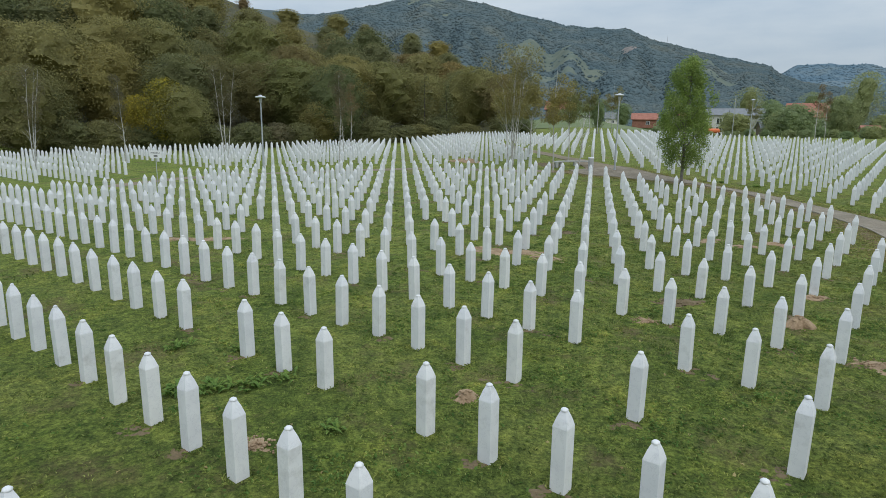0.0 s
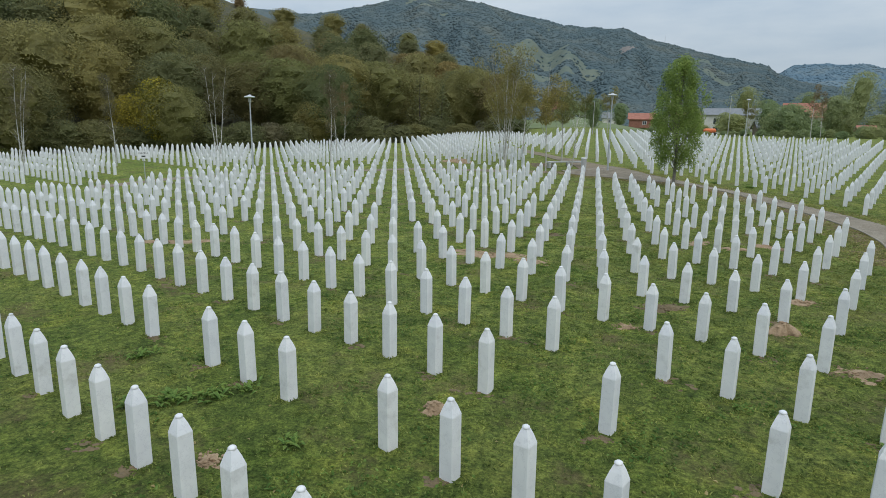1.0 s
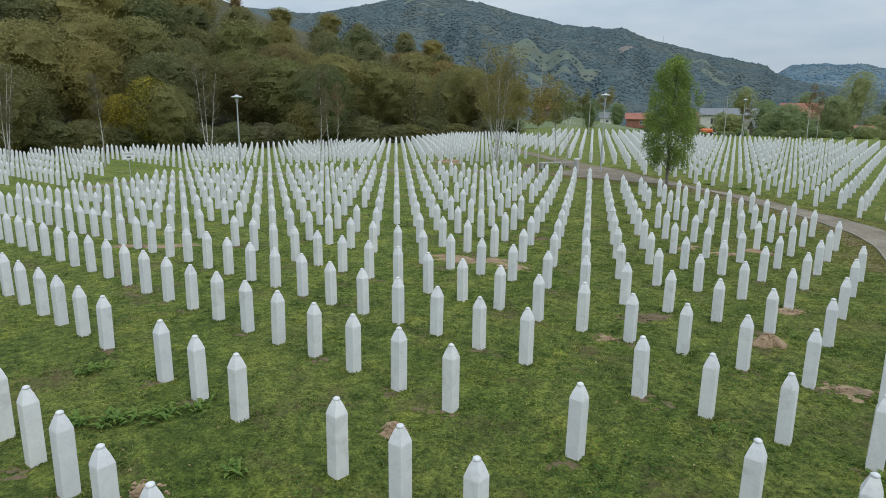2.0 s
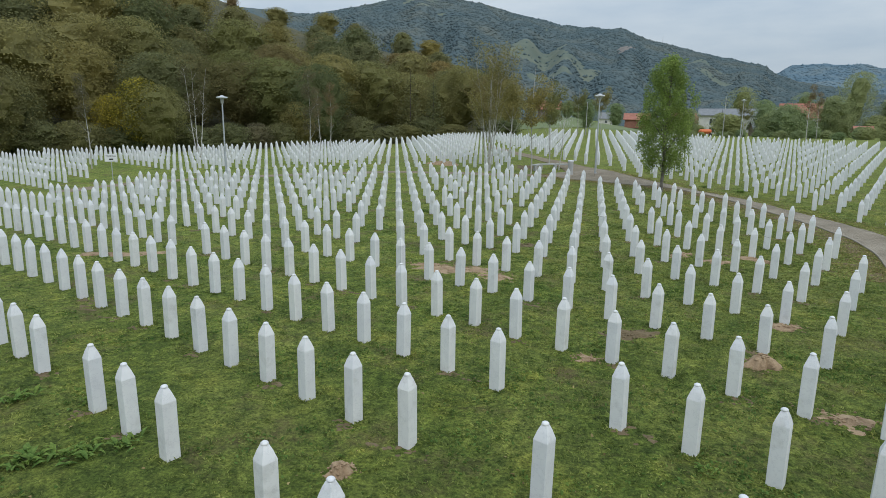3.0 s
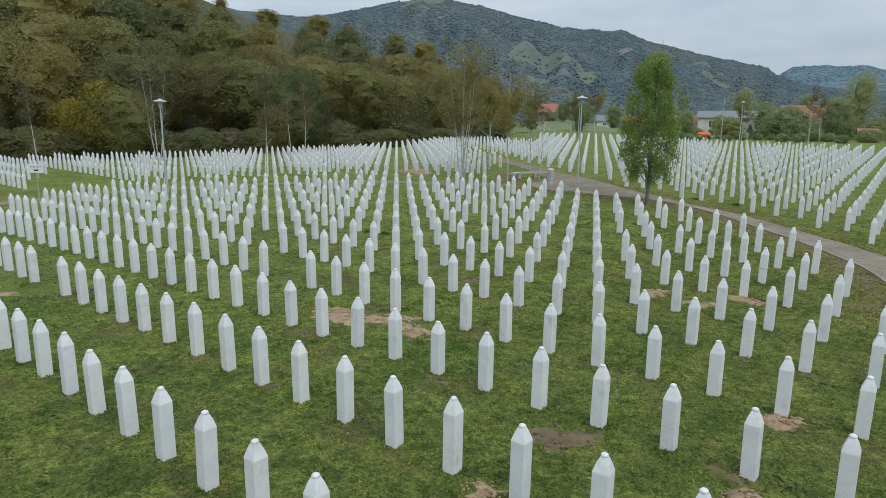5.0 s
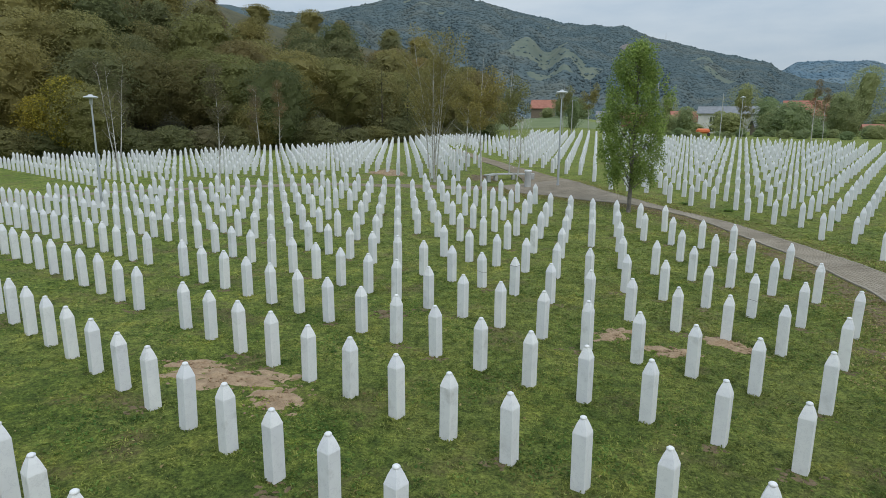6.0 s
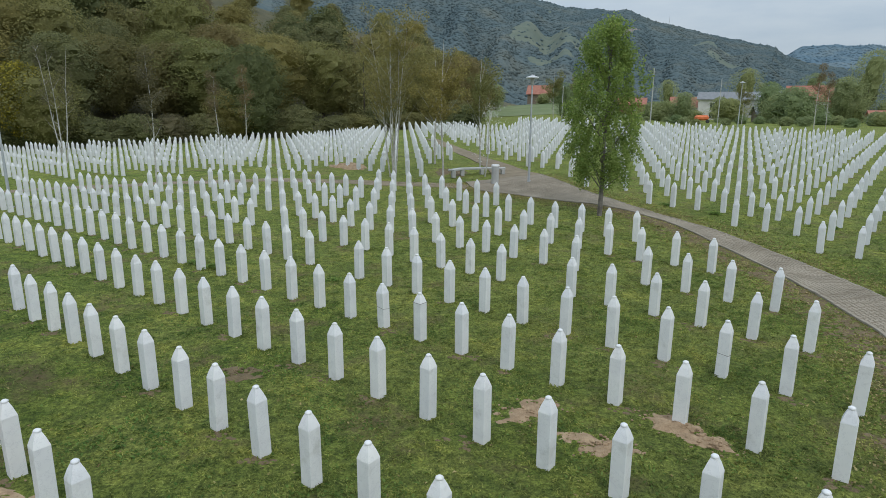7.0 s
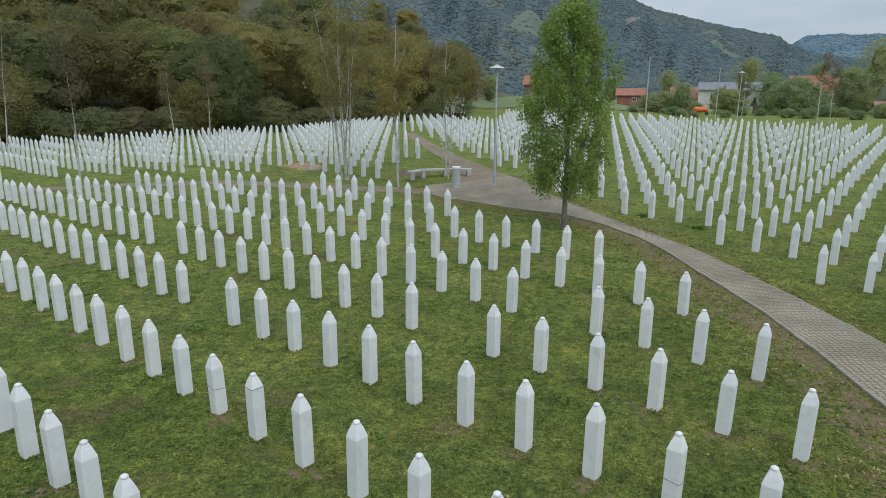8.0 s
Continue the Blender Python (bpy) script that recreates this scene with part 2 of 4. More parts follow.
def box(bm, cx, cy, cz, sx, sy, sz, bevel=0.0, turn=0.0):
    m = Matrix.Translation((cx, cy, cz)) @ Matrix.Rotation(radians(turn), 4, "Z") @ Matrix.Diagonal((sx, sy, sz, 1))
    r = bmesh.ops.create_cube(bm, size=1.0, matrix=m)
    if bevel:
        edges = list({e for v in r["verts"] for e in v.link_edges})
        bmesh.ops.bevel(bm, geom=edges, offset=bevel, segments=1, affect="EDGES")
    return bm


def lathe(bm, profile, sides=16, square=False):
    """A turned body from (radius, height) pairs; square: four sides."""
    n = 4 if square else sides
    rings = []
    for r, z in profile:
        if r < 1e-4:
            rings.append([bm.verts.new((0, 0, z))])
        else:
            rings.append([bm.verts.new((r * math.cos(2 * math.pi * k / n), r * math.sin(2 * math.pi * k / n), z)) for k in range(n)])
    for a, b in zip(rings, rings[1:]):
        for k in range(n):
            q = [a[k % len(a)], a[(k + 1) % len(a)], b[(k + 1) % len(b)], b[k % len(b)]]
            q = [v for j, v in enumerate(q) if v not in q[:j]]
            if len(q) > 2:
                bm.faces.new(q)
    if len(rings[0]) > 1:
        bm.faces.new(rings[0][::-1])
    if len(rings[-1]) > 1:
        bm.faces.new(rings[-1])
    return bm


def tube(bm, pts, radii, sides=6):
    """A limb along points with a radius at each."""
    rings = []
    for k, p in enumerate(pts):
        d = (Vector(pts[min(k + 1, len(pts) - 1)]) - Vector(pts[max(k - 1, 0)])).normalized()
        a = d.orthogonal().normalized()
        b = d.cross(a)
        rings.append([bm.verts.new(Vector(p) + float(radii[k]) * (math.cos(2 * math.pi * s / sides) * a + math.sin(2 * math.pi * s / sides) * b)) for s in range(sides)])
    for r1, r2 in zip(rings, rings[1:]):
        for s in range(sides):
            bm.faces.new((r1[s], r1[(s + 1) % sides], r2[(s + 1) % sides], r2[s]))
    bm.faces.new(rings[-1])
    return bm


# ---------------------------------------------------------------- the ground
G = (-0.3548, -0.2276, 0.9582, 0.0830, -1.8625, -0.0901, 1.4405, 0.1199, -0.0769, 0.0690, 0.0150, -0.8881)


def lawn(x, y):
    """Height of the cemetery's lawn."""
    X = np.clip(x, -30, 22) / 20
    yc = np.clip(y, -10, 42)
    Y = yc / 40
    z = G[0] + G[1] * X + G[2] * Y + G[3] * X * Y + G[4] * Y * Y + G[5] * X * X + G[6] * Y**3 + G[7] * X * Y * Y + G[8] * X * X * Y + G[9] * X**3
    rise = (G[2] + G[3] * X + 2 * G[4] * Y + 3 * G[6] * Y * Y + 2 * G[7] * X * Y + G[8] * X * X) / 40
    beyond = np.interp(x, (-6, 14), (1.0, 0.3))
    z = z + G[10] * np.clip(y - 54, 0, 54) * np.interp(x, (-10, 10), (1.0, 0.5)) + G[11] * np.clip(y - 54, 0, 180) / 40
    return z + (np.clip(y - yc, -60, 46) + beyond * np.clip(y - yc - 46, 0, 108)) * rise


# crest of the wooded hill: degrees to the left of +y as seen from the start, metres over the lawn
HILL_AZ = (-61.31, 2.79, 6.07, 8.28, 11.59, 14.91, 18.23, 21.54, 25.95, 30.34, 33.62, 37.95, 62.94, 100.72)
HILL_TOP = (0, 0, 0, 0.5, 9, 21.4, 23.9, 26.4, 28.6, 33.4, 37.4, 42.3, 43.2, 38.5)


def hill(x, y):
    """Height that the wooded hillside adds to the ground."""
    dx, dy = x - 0.61, y - -2.87
    r = np.hypot(dx, dy)
    az = np.degrees(np.arctan2(-dx, dy))
    foot = np.interp(az, (4.93, 9.34, 13.77, 20.4, 25.93, 32.52, 52.81), (97.8, 103, 109.2, 97.5, 94, 88.1, 84.8))
    s = np.clip((r - foot) / 122, 0, 1)
    return np.interp(az, HILL_AZ, HILL_TOP) * s ** 1.3


def ground_at(x, y):
    x, y = np.asarray(x, float), np.asarray(y, float)
    bumps = 0.03 * np.sin(0.9 * x + 0.4 * y) * np.sin(0.7 * y - 0.3 * x) + 0.015 * np.sin(2.3 * x + 1.1) * np.sin(1.9 * y)
    mound = 0.10 * np.exp(-((x - 6) ** 2 + (y - 14) ** 2) / 22)
    field = 2.4 * np.interp(x, (-14, -4), (1.0, 0.0)) * np.interp(x, (-60, -40), (0.0, 1.0)) * np.clip((y - 145) / 60, 0, 1)
    return lawn(x, y) + hill(x, y) + bumps + mound + field - 0.01


def axis(parts):
    return np.concatenate([np.arange(a, b, s) for a, b, s in parts])


def sheet(name, xs, ys, mat):
    X, Y = np.meshgrid(xs, ys)
    Z = ground_at(X, Y)
    nx, ny = len(xs), len(ys)
    v = np.stack([X.ravel(), Y.ravel(), Z.ravel()], 1)
    idx = np.arange(nx * ny).reshape(ny, nx)
    f = np.stack([idx[:-1, :-1].ravel(), idx[:-1, 1:].ravel(), idx[1:, 1:].ravel(), idx[1:, :-1].ravel()], 1)
    me = mesh_from(name, v, f, mat, True)
    return new(name, me)


ground = sheet("ground", axis([(-900, -120, 60), (-120, -30, 5), (-30, 30, 0.5), (30, 120, 5), (120, 961, 60)]),
               axis([(-400, -40, 40), (-40, -8, 4), (-8, 60, 0.5), (60, 260, 5), (260, 1300, 80)]), M_TURF)
ground.data.materials.append(M_SCRUB)
centre = np.array([q.center[:2] for q in ground.data.polygons])
ground.data.polygons.foreach_set("material_index", (hill(centre[:, 0], centre[:, 1]) > 0.4).astype(np.int32))
tagged(ground, "uneven green mown turf with thin brown patches", "lawn", kind="structure")


def ribbon(name, left, right, mat, lift, label, thick=0.05, n=60):
    """A strip of paving between two edge lines, smoothed and laid on the lawn."""
    def along(pts):
        pts = np.array(pts, float)
        s = np.linspace(0, len(pts) - 1, n)
        out = []
        for a in s:
            k = min(int(a), len(pts) - 2)
            t = a - k
            p0, p1, p2, p3 = pts[max(k - 1, 0)], pts[k], pts[k + 1], pts[min(k + 2, len(pts) - 1)]
            out.append(0.5 * (2 * p1 + (p2 - p0) * t + (2 * p0 - 5 * p1 + 4 * p2 - p3) * t * t + (3 * p1 - p0 - 3 * p2 + p3) * t**3))
        return np.array(out)
    L, R = along(left), along(right)
    cols = 9
    v, f = [], []
    for a, b in zip(L, R):
        for k in range(cols):
            p = a + (b - a) * k / (cols - 1)
            v.append((p[0], p[1], float(ground_at(p[0], p[1])) + lift))
        for k in (0, cols - 1):
            p = a + (b - a) * k / (cols - 1)
            v.append((p[0], p[1], float(ground_at(p[0], p[1])) + lift - thick))
    w = cols + 2
    for r in range(n - 1):
        i = r * w
        for k in range(cols - 1):
            f.append((i + k, i + k + 1, i + w + k + 1, i + w + k))
        f.append((i + cols, i, i + w, i + w + cols))
        f.append((i + cols - 1, i + cols + 1, i + w + cols + 1, i + w + cols - 1))
    ob = new(name, mesh_from(name, v, f, mat))
    return tagged(ob, label, "path", kind="structure"), L, R


PATH_NEAR = [(10.21, 19.99), (11.17, 24.57), (11.35, 27.68), (11.05, 29.41), (10.51, 31.49), (9.96, 33.35), (9.12, 35.38), (8.42, 37.1), (7.63, 38.82), (6.28, 40.61), (4.24, 42.11), (1.19, 43.13), (-1.66, 44.52), (-2.98, 46.86)]
PATH_FAR = [(12.28, 19.58), (13.1, 24.25), (13.04, 27.63), (12.65, 29.72), (12.01, 31.89), (11.27, 33.88), (10.18, 36.05), (9.05, 38.12), (7.66, 40.09), (5.64, 42.79), (4.21, 44.85), (2.97, 46.83), (1.83, 48.81), (0.79, 50.7)]
main_path, NEAR_L, FAR_L = ribbon("path", PATH_NEAR, PATH_FAR, M_PATH, 0.03, "winding path of worn grey stone setts", n=90)
back_path, BACK_L, BACK_R = ribbon("path", [(-1.68, 48.15), (-3.26, 53.16), (-6.67, 59.92), (-10.30, 67.12), (-14.54, 75.74)], [(0.79, 50.7), (-1.51, 53.84), (-5.51, 60.59), (-9.01, 67.16), (-13.35, 75.54)],
                                   M_DIRT, 0.036, "narrowing path of trodden pale gravel")
SIDE_MID = np.array([(-2.53, 45.41), (-7.6, 45.6), (-12.9, 45.8), (-16.1, 45.3), (-19.8, 44.2), (-23.2, 42.9), (-26.6, 41.7), (-29.4, 40.4), (-31.4, 38.0), (-32.3, 35.0), (-32.5, 31.0), (-32.7, 26.0)])
SIDE_N = np.gradient(SIDE_MID, axis=0)
SIDE_N = 0.65 * np.stack([SIDE_N[:, 1], -SIDE_N[:, 0]], 1) / np.linalg.norm(SIDE_N, axis=1)[:, None]
side_path, SIDE_L, SIDE_R = ribbon("path", SIDE_MID - SIDE_N, SIDE_MID + SIDE_N, M_DIRT, 0.012, "faint side path of trodden grass and gravel")

PATH_POLYS = [np.concatenate([a, b[::-1]]) for a, b in ((NEAR_L, FAR_L), (BACK_L, BACK_R), (SIDE_L, SIDE_R))]


def gap_to_paths(x, y):
    """Distance to the nearest path, 0 on one."""
    best = 1e9
    for poly in PATH_POLYS:
        q = np.roll(poly, -1, 0)
        e, w = q - poly, np.array([x, y]) - poly
        t = np.clip((w * e).sum(1) / ((e * e).sum(1) + 1e-9), 0, 1)
        best = min(best, np.sqrt(((w - t[:, None] * e) ** 2).sum(1)).min())
        c = ((poly[:, 1] > y) != (q[:, 1] > y)) & (x < (q[:, 0] - poly[:, 0]) * (y - poly[:, 1]) / (q[:, 1] - poly[:, 1] + 1e-12) + poly[:, 0])
        if c.sum() % 2:
            return 0.0
    return best


# ---------------------------------------------------------------- far hills


def polar(az, d):
    return 0.61 - d * math.sin(radians(az)), -2.87 + d * math.cos(radians(az))


def fold(s, a, x, y, t):
    return math.sin(s * math.pi) * t * (0.04 * math.sin(a * 1.3 + s * 5) + 0.02 * math.sin(a * 2.1 - s * 4) + 0.05 * noise.noise((x * 0.006, y * 0.006, 1.0)))


SCAR = (8, 915, 9, 34)


def open_ground(x, y):
    """Clearings and scars in the far woods."""
    edge = 1 + 0.9 * noise.noise((x * 0.05, y * 0.03, 6.0))
    for cx, cy, rx, ry in (SCAR, (-38, 715, 24, 34), (-69, 640, 22, 20), (113, 830, 20, 26)):
        if ((x - cx) / rx) ** 2 + ((y - cy) / ry) ** 2 < edge:
            return True
    return noise.fractal((x * 0.0075, y * 0.0045, 2.0), 1.0, 2.0, 4) > 0.52


def ridge(name, az, el, near, far, mats, label, base, crown, count, steps, rings):
    """A hill between two distances whose crest follows the given angles, wooded with single crowns."""
    A = np.linspace(az[0], az[-1], steps)
    r = np.random.default_rng(len(name))

    def height(a, s):
        t = math.tan(radians(float(np.interp(a, az, el)))) * far + 6
        x, y = polar(a, near + (far - near) * s)
        lumps = 2.2 * noise.fractal((x * 0.035, y * 0.022, 3.0), 0.9, 2.0, 5)
        return x, y, base + (t - base) * s**1.15 + fold(s, a, x, y, t) + lumps
    v = [height(a, s) for s in np.linspace(0, 1, rings) for a in A]
    v += [(*polar(a, far * 1.3), base) for a in A]
    f = [(q * steps + k, q * steps + k + 1, (q + 1) * steps + k + 1, (q + 1) * steps + k) for q in range(rings) for k in range(steps - 1)]
    hill_ob = new(name, mesh_from(name, v, f, mats[0], True))
    hill_ob.data.materials.append(mats[1])
    hill_ob.data.materials.append(M_SCAR)
    mid = np.array([q.center[:2] for q in hill_ob.data.polygons])
    kind = np.array([0 if open_ground(px, py) else 1 for px, py in mid], np.int32)
    kind[((mid[:, 0] - SCAR[0]) / SCAR[2]) ** 2 + ((mid[:, 1] - SCAR[1]) / SCAR[3]) ** 2 < 1.5] = 2
    hill_ob.data.polygons.foreach_set("material_index", kind)
    tagged(hill_ob, label, "mountain", kind="structure")
    cv = np.array([(1, 0, 0), (0.3, 0.95, 0), (-0.8, 0.6, 0), (-0.8, -0.6, 0), (0.3, -0.95, 0), (0.1, 0, 1), (0, 0.1, -0.8)])
    cf = np.array([(k, (k + 1) % 5, 5) for k in range(5)] + [((k + 1) % 5, k, 6) for k in range(5)])
    put = []
    for a, s in zip(r.uniform(max(az[0], -26), min(az[-1], 30), count), r.uniform(0.0, 1.0, count) ** 0.8):
        x, y, z = height(a, s)
        if not open_ground(x, y) or r.random() < 0.12:
            put.append((x, y, z))
    put = np.array(put)
    n = len(put)
    size = crown * r.uniform(0.6, 1.35, (n, 1, 1)) * r.uniform(0.75, 1.2, (n, len(cv), 1))
    cloud = cv[None] * size * np.array((1.0, 1.0, 0.8)) + put[:, None] - (0, 0, 0.22 * crown)
    tri = (cf[None] + (np.arange(n) * len(cv))[:, None, None]).reshape(-1, 3)
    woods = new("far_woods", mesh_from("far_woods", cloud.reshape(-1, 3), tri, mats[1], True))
    tagged(woods, "dense green woods covering the far slope, coloured bluish for haze", "woods", kind="stuff")


def canopy(name, tones):
    """Far woods: tones from crown to crown, and larger stands."""
    m, nt, p = material(name, 0.95)
    v = coords(nt)
    col = ramp(nt, noise_node(nt, v, 0.16, 4, 0.7), [(0.32, tones[0]), (0.5, tones[1]), (0.68, tones[2])])
    stand = ramp(nt, noise_node(nt, v, 0.012, 5, 0.6), [(0.35, (0.80, 0.88, 0.94)), (0.52, (1.0, 1.0, 1.0)), (0.68, (1.24, 1.08, 0.95))])
    col = mixed(nt, 1.0, col, stand, "MULTIPLY")
    nt.links.new(col, p.inputs["Base Color"])
    p.inputs["Specular IOR Level"].default_value = 0.05
    bump(nt, p, noise_node(nt, v, 0.8, 4), 0.6, 1.0)
    return m


# woods: blue-grey distance haze is mixed into the base tones, paler on the farther hill
M_WOODS = canopy("hazed_canopy", ((0.084, 0.114, 0.120), (0.102, 0.134, 0.138), (0.124, 0.155, 0.152)))
M_WOODS_FAR = canopy("hazed_far_canopy", ((0.120, 0.178, 0.215), (0.132, 0.190, 0.226), (0.148, 0.205, 0.235)))
M_SCAR = grainy("bare_rock", (0.15, 0.135, 0.12), (0.24, 0.20, 0.175), 0.06, 0.95, 0.4, 0.5, 0.6)
# pastures take the same haze cast in their base colours
M_SLOPE = grainy("hazed_thin_pasture", (0.092, 0.122, 0.094), (0.138, 0.158, 0.112), 0.03, 0.95, 0.3, 0.6, 0.5)
M_SLOPE_FAR = grainy("hazed_far_pasture", (0.12, 0.165, 0.185), (0.155, 0.195, 0.20), 0.02, 0.95, 0.2, 0.4, 0.5)
ridge("backdrop_hill", (-47.1, -32.6, -24.6, -19, -18.2, -16.6, -15, -13.4, -12.8, -12.2, -10.4), (3.82, 3.8, 3.97, 4.13, 4.43, 4.45, 4.57, 4.53, 4.3, 3.86, 3.5), 1500, 2300, (M_SLOPE_FAR, M_WOODS_FAR), "distant wooded hill, blue haze put into its colour", 2, 5.0, 4000, 200, 60)
ridge("backdrop_mountain", (-26.8, -18.5, -13.7, -12.2, -11.3, -9.1, -7.8, -4.2, -2, -0.4, 0.3, 1.7, 5.1, 8.6, 11.6, 15.1, 18, 20, 24, 26.8, 29.7, 32.4, 47.2), (0.98, 2.31, 3.25, 3.75, 4.48, 4.98, 5.28, 6.24, 6.8, 7.58, 7.73, 7.72, 8.11, 8.93, 9.77, 10.38, 10.35, 10.01, 9.22, 8.66, 8.75, 8.95, 9.12), 420, 1150, (M_SLOPE, M_WOODS), "wooded mountain, bluish distance haze put into its colour", 2, 2.5, 26000, 420, 130)

# ---------------------------------------------------------------- trees


def leaves(rng, centres, radii, count, size, flat=0.35, droop=0.0):
    """Verts and quads of single leaves scattered through clumps."""
    weight = radii**2 / (radii**2).sum()
    pick = rng.choice(len(centres), count, p=weight)
    d = rng.normal(0, 1, (count, 3))
    d /= np.linalg.norm(d, axis=1, keepdims=True)
    p = centres[pick] + d * radii[pick][:, None] * rng.uniform(0.45, 1.0, (count, 1)) ** 0.6 * (1, 1, 0.75)
    p[:, 2] -= droop * rng.random(count)
    n = d * 0.7 + rng.normal(0, 1, (count, 3)) * flat + (0, 0, 0.7)
    n /= np.linalg.norm(n, axis=1, keepdims=True)
    a = np.cross(n, rng.normal(0, 1, (count, 3)))
    a /= np.linalg.norm(a, axis=1, keepdims=True)
    b = np.cross(n, a)
    s = size * rng.uniform(0.6, 1.3, (count, 1))
    v = np.stack([p - a * s, p - b * s * 0.55, p + a * s, p + b * s * 0.55], 1).reshape(-1, 3)
    f = np.arange(count * 4).reshape(-1, 4)
    return v, f


def crown_shape(seed, width, low, peak):
    """Radius of a crown's uneven outline by turn and by height from its foot (0) to its tip (1)."""
    ph = np.random.default_rng(seed + 500).uniform(0, 6.28, 6)

    def radius(a, t):
        e = np.where(t < peak, t / peak, (1 - t) / (1 - peak))
        side = np.sqrt(np.clip(1 - (1 - e) ** 2.2, 0.0, 1.0))
        foot = np.interp(t, (0.0, peak), (0.35 if low > 0.04 else 0.75, 0.0))
        lobes = 1 + 0.20 * np.sin(2 * a + ph[0] + 2 * t) + 0.15 * np.sin(3 * a + 7 * t + ph[1]) + 0.11 * np.sin(5 * a - 11 * t + ph[2]) + 0.08 * np.sin(8 * a + 17 * t + ph[3])
        return width / 2 * np.maximum(side, foot) * lobes * (1 + 0.08 * np.sin(23 * t + 2 * a + ph[4]))
    return radius


def broad_tree(name, label, leaf, bark, height, width, seed, count=1500, size=0.22, low=0.15, group="", trunk=0.12, category="tree", limbs=9, core=0.70, peak=0.6):
    """A tapered trunk with limbs and a billowing crown of single leaves; peak: how high up the crown is widest."""
    rng = np.random.default_rng(seed)
    th = empty(name, pose(0, 0, 0))
    tagged(th, label, category, group)
    radius = crown_shape(seed, width, low, peak)
    bm = bmesh.new()
    lean = rng.normal(0, 0.03, 2) * height
    spine = [(lean[0] * s * s, lean[1] * s * s, height * 0.88 * s - 0.2 * (s == 0)) for s in (0, 0.25, 0.5, 0.75, 1)]
    tube(bm, spine, [trunk * w for w in (1.2, 0.9, 0.65, 0.4, 0.1)], 7)
    for k in range(limbs):
        a, t = 2.4 * k + rng.normal(0, 0.3), rng.uniform(0.1, 0.75)
        r, z = 0.92 * float(radius(a, t)), height * (low + (1 - low) * t)
        z0 = max(0.1 * height, z - 0.28 * height)
        tube(bm, [(lean[0] * 0.2, lean[1] * 0.2, z0), (0.5 * r * math.cos(a), 0.5 * r * math.sin(a), 0.5 * (z + z0) + 0.04 * height), (r * math.cos(a), r * math.sin(a), z)], [trunk * 0.45, trunk * 0.3, trunk * 0.08], 5)
    part("trunk", bm, bark, th)
    a, t = rng.uniform(0, 6.283, count), rng.uniform(0, 1, count) ** 0.85
    r = radius(a, t)
    depth = 1.06 - 0.42 * rng.random(count) ** 1.4 + 0.05 * rng.normal(0, 1, count)
    out = np.stack([np.cos(a), np.sin(a), 1.5 * (t - 0.42)], 1)
    p = np.stack([r * depth * np.cos(a) + lean[0] * t, r * depth * np.sin(a) + lean[1] * t, height * (low + (1 - low) * t * (0.96 + 0.04 * depth))], 1)
    p += rng.normal(0, 0.02 * width, (count, 3))
    n = out + rng.normal(0, 0.75, (count, 3)) + (0, 0, 0.35)
    n /= np.linalg.norm(n, axis=1, keepdims=True)
    u = np.cross(n, rng.normal(0, 1, (count, 3)))
    u /= np.linalg.norm(u, axis=1, keepdims=True)
    w = np.cross(n, u)
    s = size * rng.uniform(0.55, 1.35, (count, 1))
    v = np.stack([p - u * s, p - w * s * 0.6, p + u * s, p + w * s * 0.6], 1).reshape(-1, 3)
    f = [tuple(q) for q in np.arange(count * 4).reshape(-1, 4)]
    # the dense inner mass of the crown
    n_t, n_a = 12, 20
    ring = []
    for j in range(n_t):
        tj = 0.03 + 0.90 * j / (n_t - 1)
        for k in range(n_a):
            ak = 6.2832 * k / n_a
            rr = core * float(radius(ak, tj)) * rng.uniform(0.72, 1.15)
            ring.append((rr * math.cos(ak) + lean[0] * tj, rr * math.sin(ak) + lean[1] * tj, height * (low + (1 - low) * tj * 0.95)))
    b0 = len(v)
    f += [(b0 + j * n_a + k, b0 + j * n_a + (k + 1) % n_a, b0 + (j + 1) * n_a + (k + 1) % n_a, b0 + (j + 1) * n_a + k) for j in range(n_t - 1) for k in range(n_a)]
    f.append(tuple(b0 + (n_t - 1) * n_a + k for k in range(n_a)))
    me = mesh_from("crown", np.concatenate([v, np.array(ring)]), f, leaf)
    part("crown", me, leaf, th)
    return th


